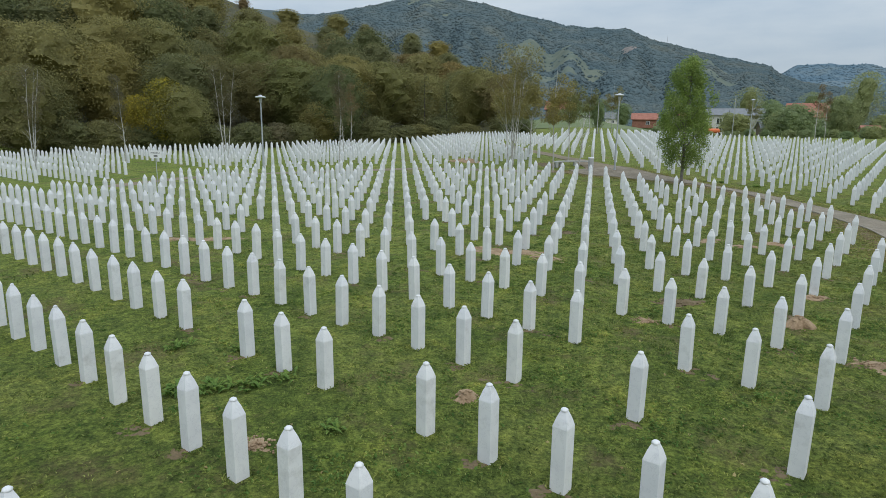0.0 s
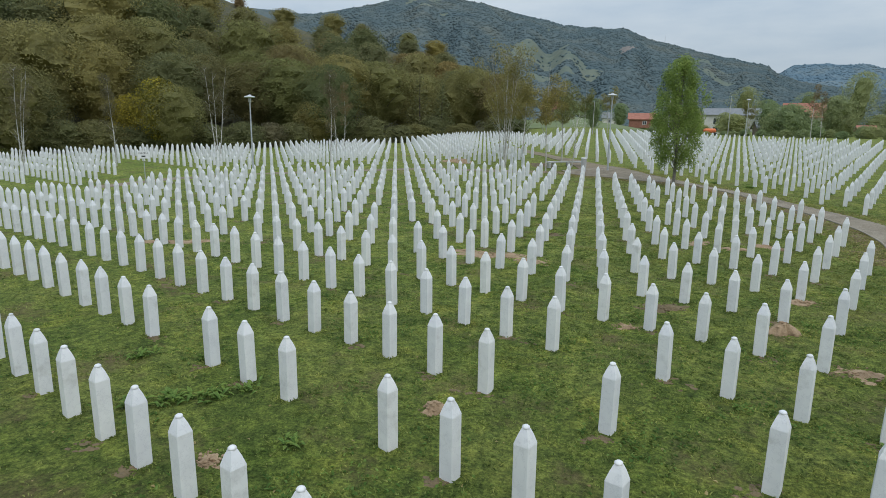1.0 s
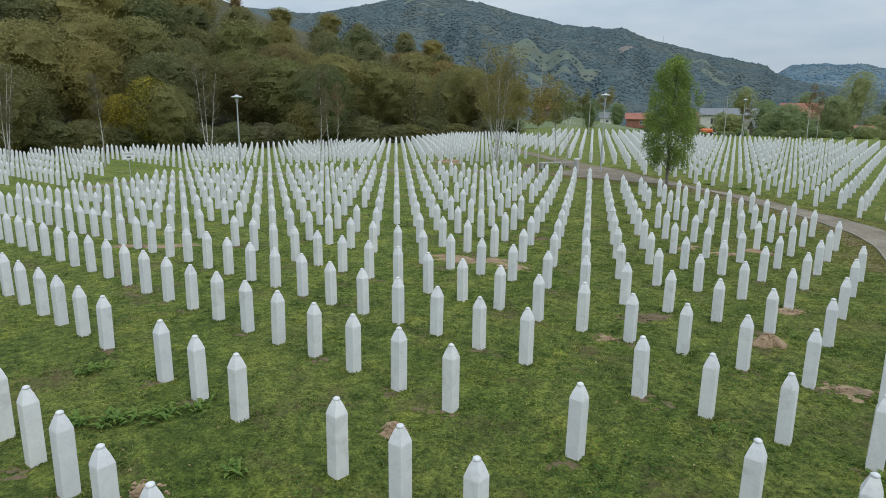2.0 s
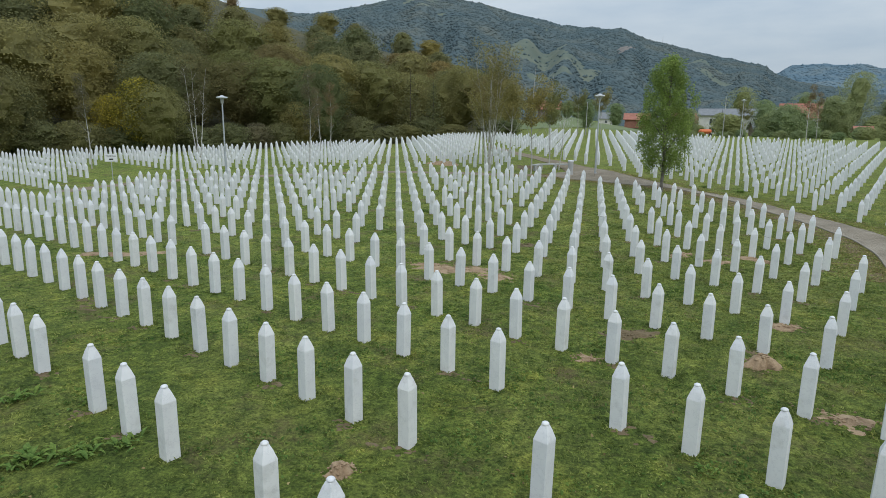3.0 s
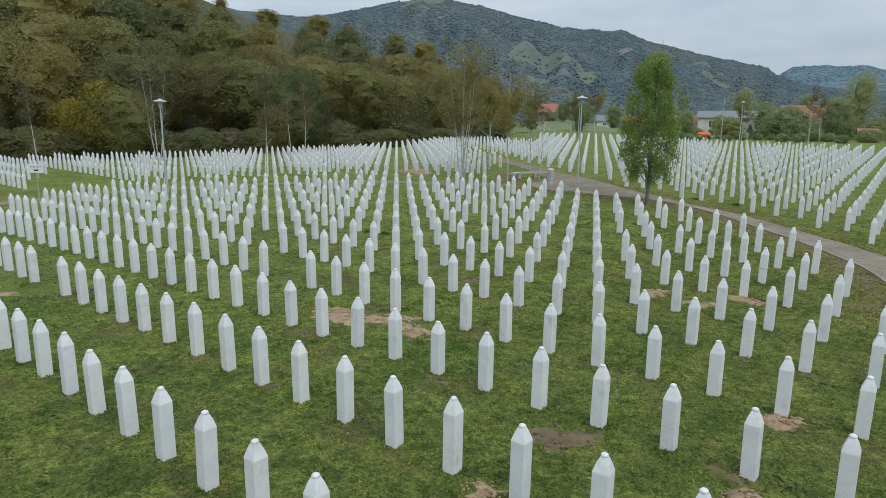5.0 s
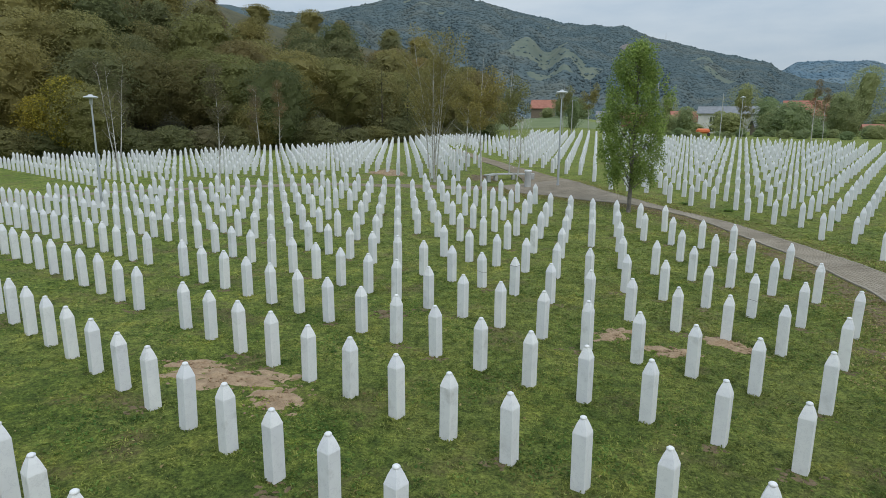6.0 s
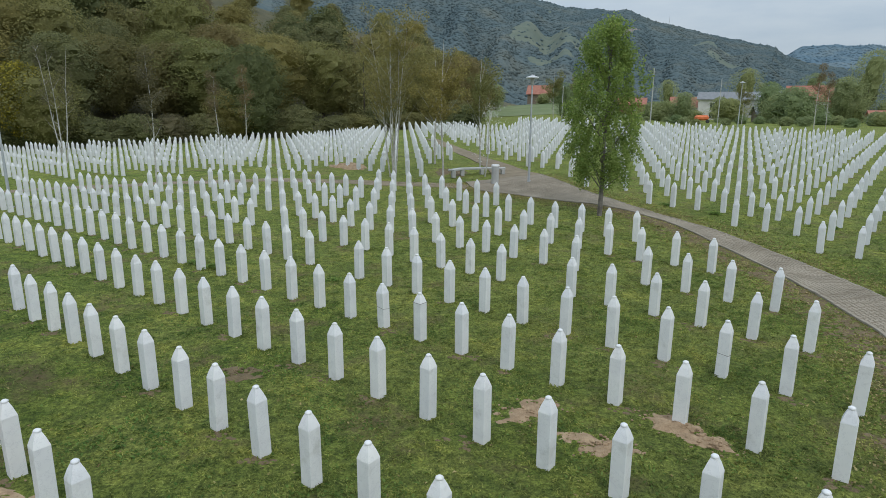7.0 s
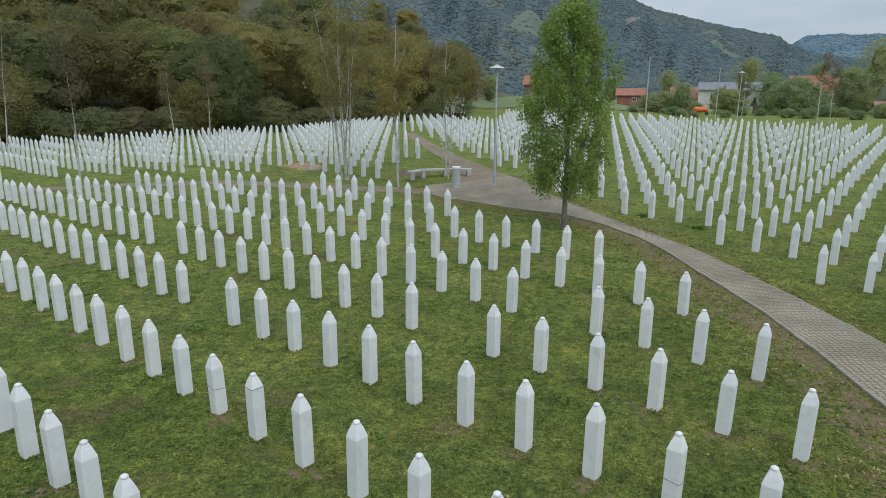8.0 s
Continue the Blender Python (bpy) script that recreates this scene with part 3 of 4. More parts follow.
def birch(name, label, leaf, height, seed, stems=1, count=500, size=0.09, spread=0.5, group="birches", clump=0.5, low=0.35, thick=0.07):
    """A thin pale birch with rising twigs and sparse leaves."""
    rng = np.random.default_rng(seed)
    th = empty(name, pose(0, 0, 0))
    tagged(th, label, "birch tree", group)
    cs = []
    for s in range(stems):
        bm = bmesh.new()
        a = rng.uniform(0, 6.28)
        off = (0.12 * math.cos(a), 0.12 * math.sin(a)) if stems > 1 else (0, 0)
        lx, ly = (math.cos(a) * height * rng.uniform(0.05, 0.16), math.sin(a) * height * rng.uniform(0.05, 0.16)) if stems > 1 else tuple(rng.normal(0, 0.03, 2) * height)
        hh = height * rng.uniform(0.85, 1.0)
        line = lambda t: (off[0] + lx * t + 0.06 * math.sin(7 * t + s), off[1] + ly * t + 0.06 * math.cos(6 * t), hh * t - 0.15 * (t == 0))
        ts = np.linspace(0, 1, 8)
        tube(bm, [line(t) for t in ts], [thick * (1.05 - 0.95 * t) for t in ts], 6)
        for k in range(16):
            t = rng.uniform(0.25, 0.97)
            p = Vector(line(t))
            b = rng.uniform(0, 6.28)
            reach = spread * rng.uniform(0.5, 1.1) * (1.15 - 0.6 * t) * height * 0.16
            e = p + Vector((reach * math.cos(b), reach * math.sin(b), reach * rng.uniform(0.8, 1.7)))
            m = (p + e) / 2 + Vector((0, 0, -0.06 * reach))
            tube(bm, [p, m, e], [thick * 0.28, thick * 0.18, thick * 0.06], 4)
            if t > low:
                cs += [m, e]
        part("trunk", bm, M_BIRCH, th)
    cs = np.array([c[:] for c in cs])
    v, f = leaves(rng, cs, np.full(len(cs), clump), count, size, 0.8, 0.2)
    part("crown", mesh_from("crown", v, f, leaf), leaf, th)
    return th


def conifer(name, label, height, width, seed, leaf, group=""):
    rng = np.random.default_rng(seed)
    th = empty(name, pose(0, 0, 0))
    tagged(th, label, "conifer", group)
    bm = bmesh.new()
    tube(bm, [(0, 0, -0.2), (0, 0, height * 0.5), (0, 0, height)], [0.16, 0.1, 0.02], 6)
    part("trunk", bm, M_BARK, th)
    cs, rs = [], []
    for k in range(46):
        h = 0.08 + 0.9 * k / 46
        a, w = 2.4 * k, width / 2 * (1 - h) + 0.1
        cs.append((w * 0.7 * math.cos(a), w * 0.7 * math.sin(a), height * h))
        rs.append(0.3 + 0.45 * w)
    v, f = leaves(rng, np.array(cs), np.array(rs), 1500, 0.22, 0.5, 0.3)
    part("crown", mesh_from("crown", v, f, leaf), leaf, th)
    return th


def set_down(ob, x, y, turn=0.0, scale=1.0, tall=1.0, sink=0.0):
    ob.matrix_world = Matrix.Translation((x, y, float(ground_at(x, y)) - sink)) @ Matrix.Rotation(turn, 4, "Z") @ Matrix.Diagonal((scale, scale, scale * tall, 1))
    return ob


def another(ob, x, y, turn=0.0, scale=1.0, tall=1.0, sink=0.0):
    c = copy_thing(ob, pose(0, 0, 0))
    return set_down(c, x, y, turn, scale, tall, sink)


rng = np.random.default_rng(11)
# edge of the cemetery below the wood: degrees to the left, distance
EDGE_AZ, EDGE_R = (3.81, 7.11, 9.33, 13.76, 17.08, 20.4, 25.93, 32.52, 52.81), (86.1, 88.6, 95.8, 102, 97.4, 91.1, 87.7, 81.7, 78.2)


def wood_kinds(fine):
    """The trees of the wood: finely leaved at its edge, coarser up the slope."""
    n, z = (10500, 0.118) if fine else (4200, 0.19)
    group = "wood edge trees" if fine else "hillside wood"
    return [broad_tree("tree", "willow with soft rounded olive green crown", M_LEAF, M_BARK, 11, 8.6, 21, n, z, 0.08, group, 0.16),
            broad_tree("tree", "broadleaved tree with dense dark green crown", M_LEAF_DARK, M_BARK, 12, 8.5, 22, n, z, 0.06, group, 0.18, peak=0.5),
            broad_tree("tree", "broadleaved tree with olive brown autumn crown", M_LEAF_OLIVE, M_BARK, 10, 7.4, 23, n, z, 0.08, group, 0.15),
            broad_tree("tree", "tall willow with billowing grey green crown", M_LEAF, M_BARK, 13, 9.6, 24, n + 800, z, 0.12, group, 0.2, peak=0.68)]


FINE, COARSE = wood_kinds(True), wood_kinds(False)
KINDS = FINE + COARSE + [
    broad_tree("tree", "small tree with yellow autumn leaves", M_LEAF_YELLOW, M_BARK, 8, 4.5, 25, 3400, 0.10, 0.15, "wood edge trees", 0.1, core=0.5),
    broad_tree("bush", "dense dark green bush at the wood's edge", M_LEAF_DARK, M_BARK, 4.5, 5.5, 26, 4200, 0.10, 0.0, "wood edge bushes", 0.07, "bush", peak=0.4),
    broad_tree("bush", "brownish thinning bush at the wood's edge", M_LEAF_BROWN, M_BARK, 5.0, 4.5, 27, 3600, 0.09, 0.02, "wood edge bushes", 0.07, "bush", core=0.6, peak=0.5)]
YELLOW, BUSH, BROWN = 8, 9, 10
spots = []
used = set()
for rows in range(10):
    r0 = 80 + rows * 13
    step = 2.5 if rows == 0 else 5.2 + rows * 0.75
    a = (9.0 if rows == 0 else 10.2) + rows * 0.2
    while a < 58:
        d = float(np.interp(a, EDGE_AZ, EDGE_R)) + (4.5 + rng.uniform(-1.5, 2.5) if rows == 0 else 6 + rows * 13 + rng.uniform(-3, 3))
        spots.append((a + rng.uniform(-0.8, 0.8), d, rows))
        a += math.degrees(step / r0)
for a, d, rows in spots:
    x, y = polar(a, d)
    w = rng.random()
    if rows == 0:
        k = BUSH if w < 0.64 else BROWN if w < 0.80 else 1 if w < 0.90 else 0
    elif rows < 3:
        k = 0 if w < 0.36 else 3 if w < 0.66 else 1 if w < 0.84 else 2
    else:
        k = 4 if w < 0.18 else 5 if w < 0.58 else 6 if w < 0.86 else 7
    if rows > 5 and 29.5 < a < 34:
        k = BROWN
    t, s, h = rng.uniform(0, 6.28), rng.uniform(1.0, 1.4), rng.uniform(0.68, 0.92)
    if rows == 0:
        s *= 0.8
    elif rows > 5 and a < 34:
        s *= 0.68
    if k not in used:
        used.add(k)
        set_down(KINDS[k], x, y, t, s, h, 0.3)
    else:
        another(KINDS[k], x, y, t, s, h, 0.3)
set_down(KINDS[YELLOW], *polar(39.6, 84), 0.5, 1.1, 1.0, 0.2)
another(KINDS[YELLOW], *polar(41.6, 86), 2.1, 0.95, 0.9, 0.2)
spruce = conifer("spruce", "dark green spruce at the wood's edge", 11, 6.5, 29, M_LEAF_DARK, "wood edge spruces")
set_down(spruce, *polar(17.4, 106), 0.4)
another(spruce, *polar(15.4, 109), 2.0, 0.85)

# the single birch by the path
solo = empty("birch_tree", pose(0, 0, 0))
tagged(solo, "young birch in full green leaf beside the path", "birch tree")
sr = np.random.default_rng(33)
bm = bmesh.new()
tube(bm, [(0, 0, -0.2), (0.03, 0.02, 1.6), (0.0, 0.05, 3.6), (0.06, 0.0, 5.8), (0.02, 0.02, 8.2)], [0.11, 0.085, 0.065, 0.04, 0.01], 8)
cs, rs = [], []
for k in range(130):
    h = 1.75 + 6.35 * (k + sr.random()) / 130
    t = (h - 1.75) / 6.35
    reach = float(np.interp(t, (0, 0.08, 0.25, 0.5, 0.72, 0.86, 0.95, 1), (0.9, 1.4, 1.55, 1.5, 1.35, 1.1, 0.75, 0.3)))
    a, q = 2.4 * k + sr.normal(0, 0.4), reach * sr.uniform(0.1, 1.0) ** 0.6 * (1.12 if k % 9 == 0 else 0.95)
    cs.append((q * math.cos(a), q * math.sin(a), h + 0.15 * q))
    rs.append(sr.uniform(0.22, 0.42))
    if k % 4 == 0:
        z0 = max(1.1, h - 0.8 - 0.5 * q)
        tube(bm, [(0.03, 0.02, z0), (0.5 * q * math.cos(a), 0.5 * q * math.sin(a), (z0 + h) / 2 + 0.1), cs[-1]], [0.03, 0.02, 0.006], 5)
part("trunk", bm, M_YOUNGBARK, solo)
v, f = leaves(sr, np.array(cs), np.array(rs), 27000, 0.058, 0.7, 0.7)
part("crown", mesh_from("crown", v, f, M_LEAF_BIRCH), M_LEAF_BIRCH, solo)
set_down(solo, 4.72, 39.57)

# ---------------------------------------------------------------- lamps, bench, bollard


def street_lamp(x, y, h, label, turn=0):
    th = empty("street_lamp", pose(x, y, float(ground_at(x, y)), 0, 0, turn))
    tagged(th, label, "street lamp", "path lamps")
    part("base_plate", lathe(bmesh.new(), [(0.16, -0.02), (0.16, 0.02), (0.1, 0.035), (0.1, 0.12)], 12), M_STEEL, th)
    part("pole", lathe(bmesh.new(), [(0.075, 0.1), (0.07, h * 0.35), (0.055, h * 0.36), (0.042, h - 0.55)], 10), M_STEEL, th)
    part("lantern", lathe(bmesh.new(), [(0.05, h - 0.56), (0.09, h - 0.5), (0.11, h - 0.22), (0.05, h - 0.2)], 12), M_CONCRETE, th)
    part("shade", lathe(bmesh.new(), [(0.30, h - 0.21), (0.37, h - 0.17), (0.33, h - 0.12), (0.12, h - 0.07), (0.1, h - 0.02), (0.0, h)], 20), M_LAMPCAP, th, "white disc-shaped shade")
    return th


street_lamp(0.51, 47.5, 5.9, "grey steel path lamp with white disc shade")
street_lamp(-23.23, 35.49, 6.0, "grey steel path lamp with pale disc shade")

# ---------------------------------------------------------------- grave markers
O, U, V = np.array((-4.7276, 3.5826)), np.array((1.01493, -0.43143)), np.array((0.92212, 2.22056))
MISSING = {(-3, 1), (1, 1), (3, 2), (5, 2), (3, 3), (-11, 4), (-7, 6), (-11, 7), (-7, 10), (-13, 11), (-2, 11), (-1, 12), (2, 13), (4, 12), (-1, 14), (0, 14)}
CRACKS = {(-2, 9): (0.862, 0.0), (-3, 9): (0.50, -0.25), (3, 10): (0.42, -0.2)}
SIDE, HEAD = 0.202, 0.86


def marker_meshes():
    d = SIDE / math.sqrt(2)
    shaft = bmesh.new()
    lathe(shaft, [(d, -0.12), (d, HEAD)], square=True)
    edges = [e for e in shaft.edges if abs(e.verts[0].co.z - e.verts[1].co.z) > 0.5]
    bmesh.ops.bevel(shaft, geom=edges, offset=0.006, segments=1, affect="EDGES")
    cap = bmesh.new()
    lathe(cap, [(d * 0.995, HEAD), (d * 0.96, HEAD + 0.015), (d * 0.66, HEAD + 0.115), (d * 0.38, HEAD + 0.185), (d * 0.30, HEAD + 0.19)], square=True)
    knob = bmesh.new()
    lathe(knob, [(0.044, HEAD + 0.187), (0.050, HEAD + 0.196), (0.046, HEAD + 0.212), (0.028, HEAD + 0.226), (0.0, HEAD + 0.230)], 8)
    return mesh_of(shaft, "shaft", M_MARBLE), mesh_of(cap, "cap", M_MARBLE), mesh_of(knob, "finial", M_MARBLE, True)


SHAFT, CAP, KNOB = marker_meshes()


BARE = np.array([(-45, 45.5), (-43.5, 47.5), (-34, 42.5), (-30.5, 41), (-29.8, 33.5), (-27.3, 27.5), (-31, 25.5), (-33.5, 30), (-37.5, 38.5)], float)


# trodden earth behind the bench
YARD = np.array([(-2.0, 47.5), (-6.0, 46.7), (-6.2, 50.5), (-7.2, 54.5), (-4.5, 55.5), (-2.8, 51)], float)


def in_cemetery(x, y):
    for area in (BARE, YARD):
        q = np.roll(area, -1, 0)
        if (((area[:, 1] > y) != (q[:, 1] > y)) & (x < (q[:, 0] - area[:, 0]) * (y - area[:, 1]) / (q[:, 1] - area[:, 1] + 1e-12) + area[:, 0])).sum() % 2:
            return False
    seen = [math.degrees(math.atan2(-(x - ex), y - ey)) for ex, ey in ((0.61, -2.87), (6.6, 17.1))]
    if y < -8 or (y > 4 and (max(seen) < -26 or min(seen) > 58)) or x < -62 or y > np.interp(x, (-9.1, 4.7, 14.3, 26.1, 41.8), (101.7, 96.6, 86.8, 80.7, 74.7)):
        return False
    dx, dy = x - 0.61, y - -2.87
    r, az = math.hypot(dx, dy), math.degrees(math.atan2(-dx, dy))
    if az > 5 and r > np.interp(az, EDGE_AZ, EDGE_R):
        return False
    past = y - np.interp(x, SIDE_R[::-1, 0], SIDE_R[::-1, 1])
    if x < -5 and 0 <= past < np.interp(x, (-30, -15, -7), (5.0, 3.2, 0.8)):
        return False
    return gap_to_paths(x, y) > (1.2 if x < -18 else 1.0 if x > 5 else 0.75)


near_spots, far_spots = [], []
for n in range(-5, 48):
    for i in range(-75, 75):
        if (i, n) in MISSING or (n == 15 and -9 < i < 2):
            continue
        p = O + i * U + n * V
        if not in_cemetery(*p):
            continue
        (near_spots if n <= 15 and -17 - 0.1 * n < i - 0.0 * n < 16 and -2 < p[1] < 40 and abs(p[0] - 1) < 4 + 0.45 * p[1] + 3 else far_spots).append((p, i, n))
near_spots.sort(key=lambda s: s[0][1])
far_spots += near_spots[300:]
near_spots = near_spots[:300]
ANGLE = math.degrees(math.atan2(U[1], U[0])) + 45
for p, i, n in near_spots:
    jx, jy = rng.normal(0, 0.008, 2)
    x, y = p[0] + jx, p[1] + jy
    th = empty("grave_marker", pose(x, y, float(lawn(x, y)), rng.normal(0, 0.5), rng.normal(0, 0.5), ANGLE + rng.normal(0, 1.5)))
    th.scale = (1, 1, 1 + rng.normal(0, 0.012))
    tagged(th, "white marble grave marker, square shaft with pointed cap", "grave marker", "white grave markers")
    part("shaft", SHAFT, M_MARBLE, th)
    part("cap", CAP, M_MARBLE, th)
    part("finial", KNOB, M_MARBLE, th)
    if (i, n) in CRACKS:
        z, a = CRACKS[i, n]
        crack = box(bmesh.new(), 0, 0, z, SIDE + 0.004, SIDE + 0.004, 0.010, turn=45)
        for w in crack.verts:
            w.co.z += a * w.co.x
        part("crack", crack, M_JOINT, th, "dark mortared crack")

small = bmesh.new()
lathe(small, [(0.038, HEAD + 0.187), (0.037, HEAD + 0.222), (0.0, HEAD + 0.242)], 6)
KNOB_FAR = mesh_of(small, "finial", M_MARBLE, True)
proto_v, proto_f = [], []
for me in (SHAFT, CAP, KNOB_FAR):
    b = sum(len(a) for a in proto_v)
    proto_v.append(np.array([q.co[:] for q in me.vertices]))
    proto_f += [[k + b for k in q.vertices] for q in me.polygons]
proto_v = np.concatenate(proto_v)
fv, ff = [], []
for k, (p, i, n) in enumerate(far_spots):
    jx, jy = rng.normal(0, 0.012, 2)
    x, y = p[0] + jx, p[1] + jy
    m = np.array(pose(x, y, float(lawn(x, y)), rng.normal(0, 0.6), rng.normal(0, 0.6), ANGLE + rng.normal(0, 1.5)))
    fv.append(proto_v * (1, 1, 1 + rng.normal(0, 0.015)) @ m[:3, :3].T + m[:3, 3])
    ff += [[a + k * len(proto_v) for a in q] for q in proto_f]
rest = new("grave_markers", mesh_from("grave_markers", np.concatenate(fv), ff, M_MARBLE))
tagged(rest, "long rows of white marble grave markers with pointed caps", "grave markers", "white grave markers", "stuff")


# ---------------------------------------------------------------- birches along the paths
BIRCH_SPOTS = [(-45.51, 36.83, 8.5), (-43.03, 44.27, 9.0), (-38.34, 52.88, 9.2), (-30.81, 67.49, 9.0), (-20.85, 42.94, 8.6), (-28.06, 59.17, 8.0), (-7.06, 54.34, 9.5), (-4.2, 46.1, 9.2), (-3.53, 52.6, 8.8), (27.16, 95.76, 8.5), (28.78, 97.16, 7.5), (23.11, 118.22, 8.0), (-4.12, 102.73, 9.0), (-0.57, 105.56, 9.5), (46.65, 108.55, 8.0)]
B_KINDS = [birch("birch_tree", "slender white birch with sparse rusty autumn leaves", M_LEAF_BROWN, 9.0, 51, 1, 2400, 0.06, low=0.40, thick=0.06),
           birch("birch_tree", "slender white birch with sparse green yellow leaves", M_LEAF, 9.0, 52, 1, 5200, 0.065, 1.0, low=0.36, thick=0.062),
           birch("birch_tree", "white birch with three rising stems and few leaves", M_LEAF_BROWN, 9.0, 53, 3, 2600, 0.06, low=0.40, thick=0.055)]
b_used = set()
for k, (x, y, h) in enumerate(BIRCH_SPOTS):
    kind = 2 if k in (0, 2) else (0 if k in (1, 3, 4, 5, 9, 10) else 1)
    t = rng.uniform(0, 6.28)
    if kind in b_used:
        another(B_KINDS[kind], x, y, t, h / 9.0, 1.0, 0.05)
    else:
        b_used.add(kind)
        set_down(B_KINDS[kind], x, y, t, h / 9.0, 1.0, 0.05)
clump = birch("birch_tree", "many-stemmed white birch, thinly leaved, by the bench", M_LEAF, 9.3, 57, 5, 9500, 0.062, 1.35, low=0.36, thick=0.045)
set_down(clump, -7.73, 47.66, 0.6)
shrub = birch("young_tree", "small bare young tree with pale seed heads", M_SIGN, 4.6, 58, 1, 420, 0.035, 1.3, "", 0.5, 0.1, 0.05)
set_down(shrub, -2.33, 49.07, 1.0)

# ---------------------------------------------------------------- trees and bushes round the houses
R_KINDS = [broad_tree("tree", "rounded green garden tree near the houses", M_LEAF_GARDEN, M_BARK, 9, 7, 61, 5200, 0.135, 0.08, "garden trees", 0.15, core=0.6),
           broad_tree("bush", "dense green garden bush", M_LEAF_GARDEN, M_BARK, 5, 7, 62, 4200, 0.13, 0.0, "garden bushes", 0.08, "bush", peak=0.4),
           broad_tree("tree", "tall thin garden tree with light green crown", M_LEAF_GARDEN, M_BARK, 13, 7.5, 63, 5200, 0.12, 0.2, "garden trees", 0.16, core=0.45)]
# degrees to the left, distance, kind, scale
GARDEN = [(-4, 157.1, 1, 1.1), (-5.09, 151.7, 1, 1.2), (-6.28, 146.4, 0, 0.9), (-7.04, 155.7, 1, 0.7), (-8.76, 157.9, 0, 0.8), (-9.4, 154.3, 1, 1.3), (-11.96, 154.9, 0, 1.1), (-12.81, 151.3, 1, 1.5), (-13.66, 147.8, 1, 1.3),
          (-14.71, 159.2, 1, 0.8), (-16.6, 165.2, 0, 1.0), (-17.02, 169, 1, 1.1), (-17.75, 176.7, 2, 1.15), (-19.31, 172.4, 1, 1.0), (-14.49, 222, 2, 1.0), (-10.03, 216, 2, 1.1), (-11.74, 221.1, 0, 1.2), (-20.25, 177.4, 0, 1.0), (-22.31, 168.6, 1, 1.3),
          (-4.76, 219.2, 2, 0.9), (1.87, 107.2, 2, 0.62), (3.88, 190.6, 0, 0.6), (4.98, 195, 1, 0.6), (8.6, 172, 0, 0.7), (-0.27, 227.7, 0, 0.9), (-2.25, 237, 1, 1.0), (2.57, 231.6, 1, 1.2), (-24.87, 178.8, 0, 1.2), (-27.92, 170.3, 1, 1.3)]
for k in range(26):
    GARDEN.append((-3.0 - 0.95 * k + rng.uniform(-0.3, 0.3), rng.uniform(117, 146), 1, rng.uniform(0.28, 0.5)))
r_used = set()
for az, d, k, s in GARDEN:
    x, y = polar(az, d)
    t = rng.uniform(0, 6.28)
    s = s * (0.72 if az > -13.5 and d < 164 else 1.0)
    if k in r_used:
        another(R_KINDS[k], x, y, t, s, 1.0, 0.2)
    else:
        r_used.add(k)
        set_down(R_KINDS[k], x, y, t, s, 1.0, 0.2)

# light meadow beyond the last rows
mx, my = np.meshgrid(np.linspace(-28, 10, 30), np.linspace(137, 215, 30))
mx = mx + 0.0 * my
mz = ground_at(mx, my) + 0.06
idx = np.arange(900).reshape(30, 30)
mf = np.stack([idx[:-1, :-1].ravel(), idx[:-1, 1:].ravel(), idx[1:, 1:].ravel(), idx[1:, :-1].ravel()], 1)
tagged(new("meadow", mesh_from("meadow", np.stack([mx.ravel(), my.ravel(), mz.ravel()], 1), mf, M_HAY, True)), "pale yellow-green mown meadow", "meadow", kind="structure")

# ---------------------------------------------------------------- houses


def house(az, d, w, depth, h, rise, walls, roofs, label, turn=0.0, windows=(), chimney=True, low=0.0):
    x, y = polar(az, d)
    z = float(ground_at(x, y)) - 0.1 + low
    th = empty("house", pose(x, y, z, 0, 0, az + turn))
    tagged(th, label, "house")
    bm = bmesh.new()
    box(bm, 0, 0, h / 2, w, depth, h)
    for s in (-1, 1):
        a = [bm.verts.new((s * w / 2, -depth / 2, h)), bm.verts.new((s * w / 2, depth / 2, h)), bm.verts.new((s * w / 2, 0, h + rise))]
        bm.faces.new(a)
    part("wall", bm, walls, th)
    bm = bmesh.new()
    for s in (-1, 1):
        o = 0.45
        k = rise / (depth / 2)
        e = depth / 2 + o
        p = [(-w / 2 - o, s * e, h - o * k), (w / 2 + o, s * e, h - o * k), (w / 2 + o, 0, h + rise + 0.02), (-w / 2 - o, 0, h + rise + 0.02)]
        lo = [bm.verts.new(q) for q in p]
        hi = [bm.verts.new((q[0], q[1], q[2] + 0.16)) for q in p]
        for q in ((0, 1, 2, 3),):
            bm.faces.new([lo[j] for j in q])
            bm.faces.new([hi[j] for j in q])
        for j in range(4):
            bm.faces.new((lo[j], lo[(j + 1) % 4], hi[(j + 1) % 4], hi[j]))
    roof = part("roof", bm, roofs, th)
    if chimney:
        part("chimney", box(bmesh.new(), w * 0.2, depth * 0.1, h + rise + 0.2, 0.5, 0.5, 1.2), M_BRICKWALL, roof)
    for wx, wz, ww, wh in windows:
        win = part("window", box(bmesh.new(), wx, -depth / 2 - 0.01, wz, ww + 0.2, 0.06, wh + 0.2), M_SIGN, th)
        part("pane", box(bmesh.new(), wx, -depth / 2 - 0.045, wz, ww, 0.02, wh), M_WINDOW, win)
        part("glazing_bar", box(bmesh.new(), wx, -depth / 2 - 0.06, wz, 0.07, 0.02, wh), M_SIGN, win)
    return th


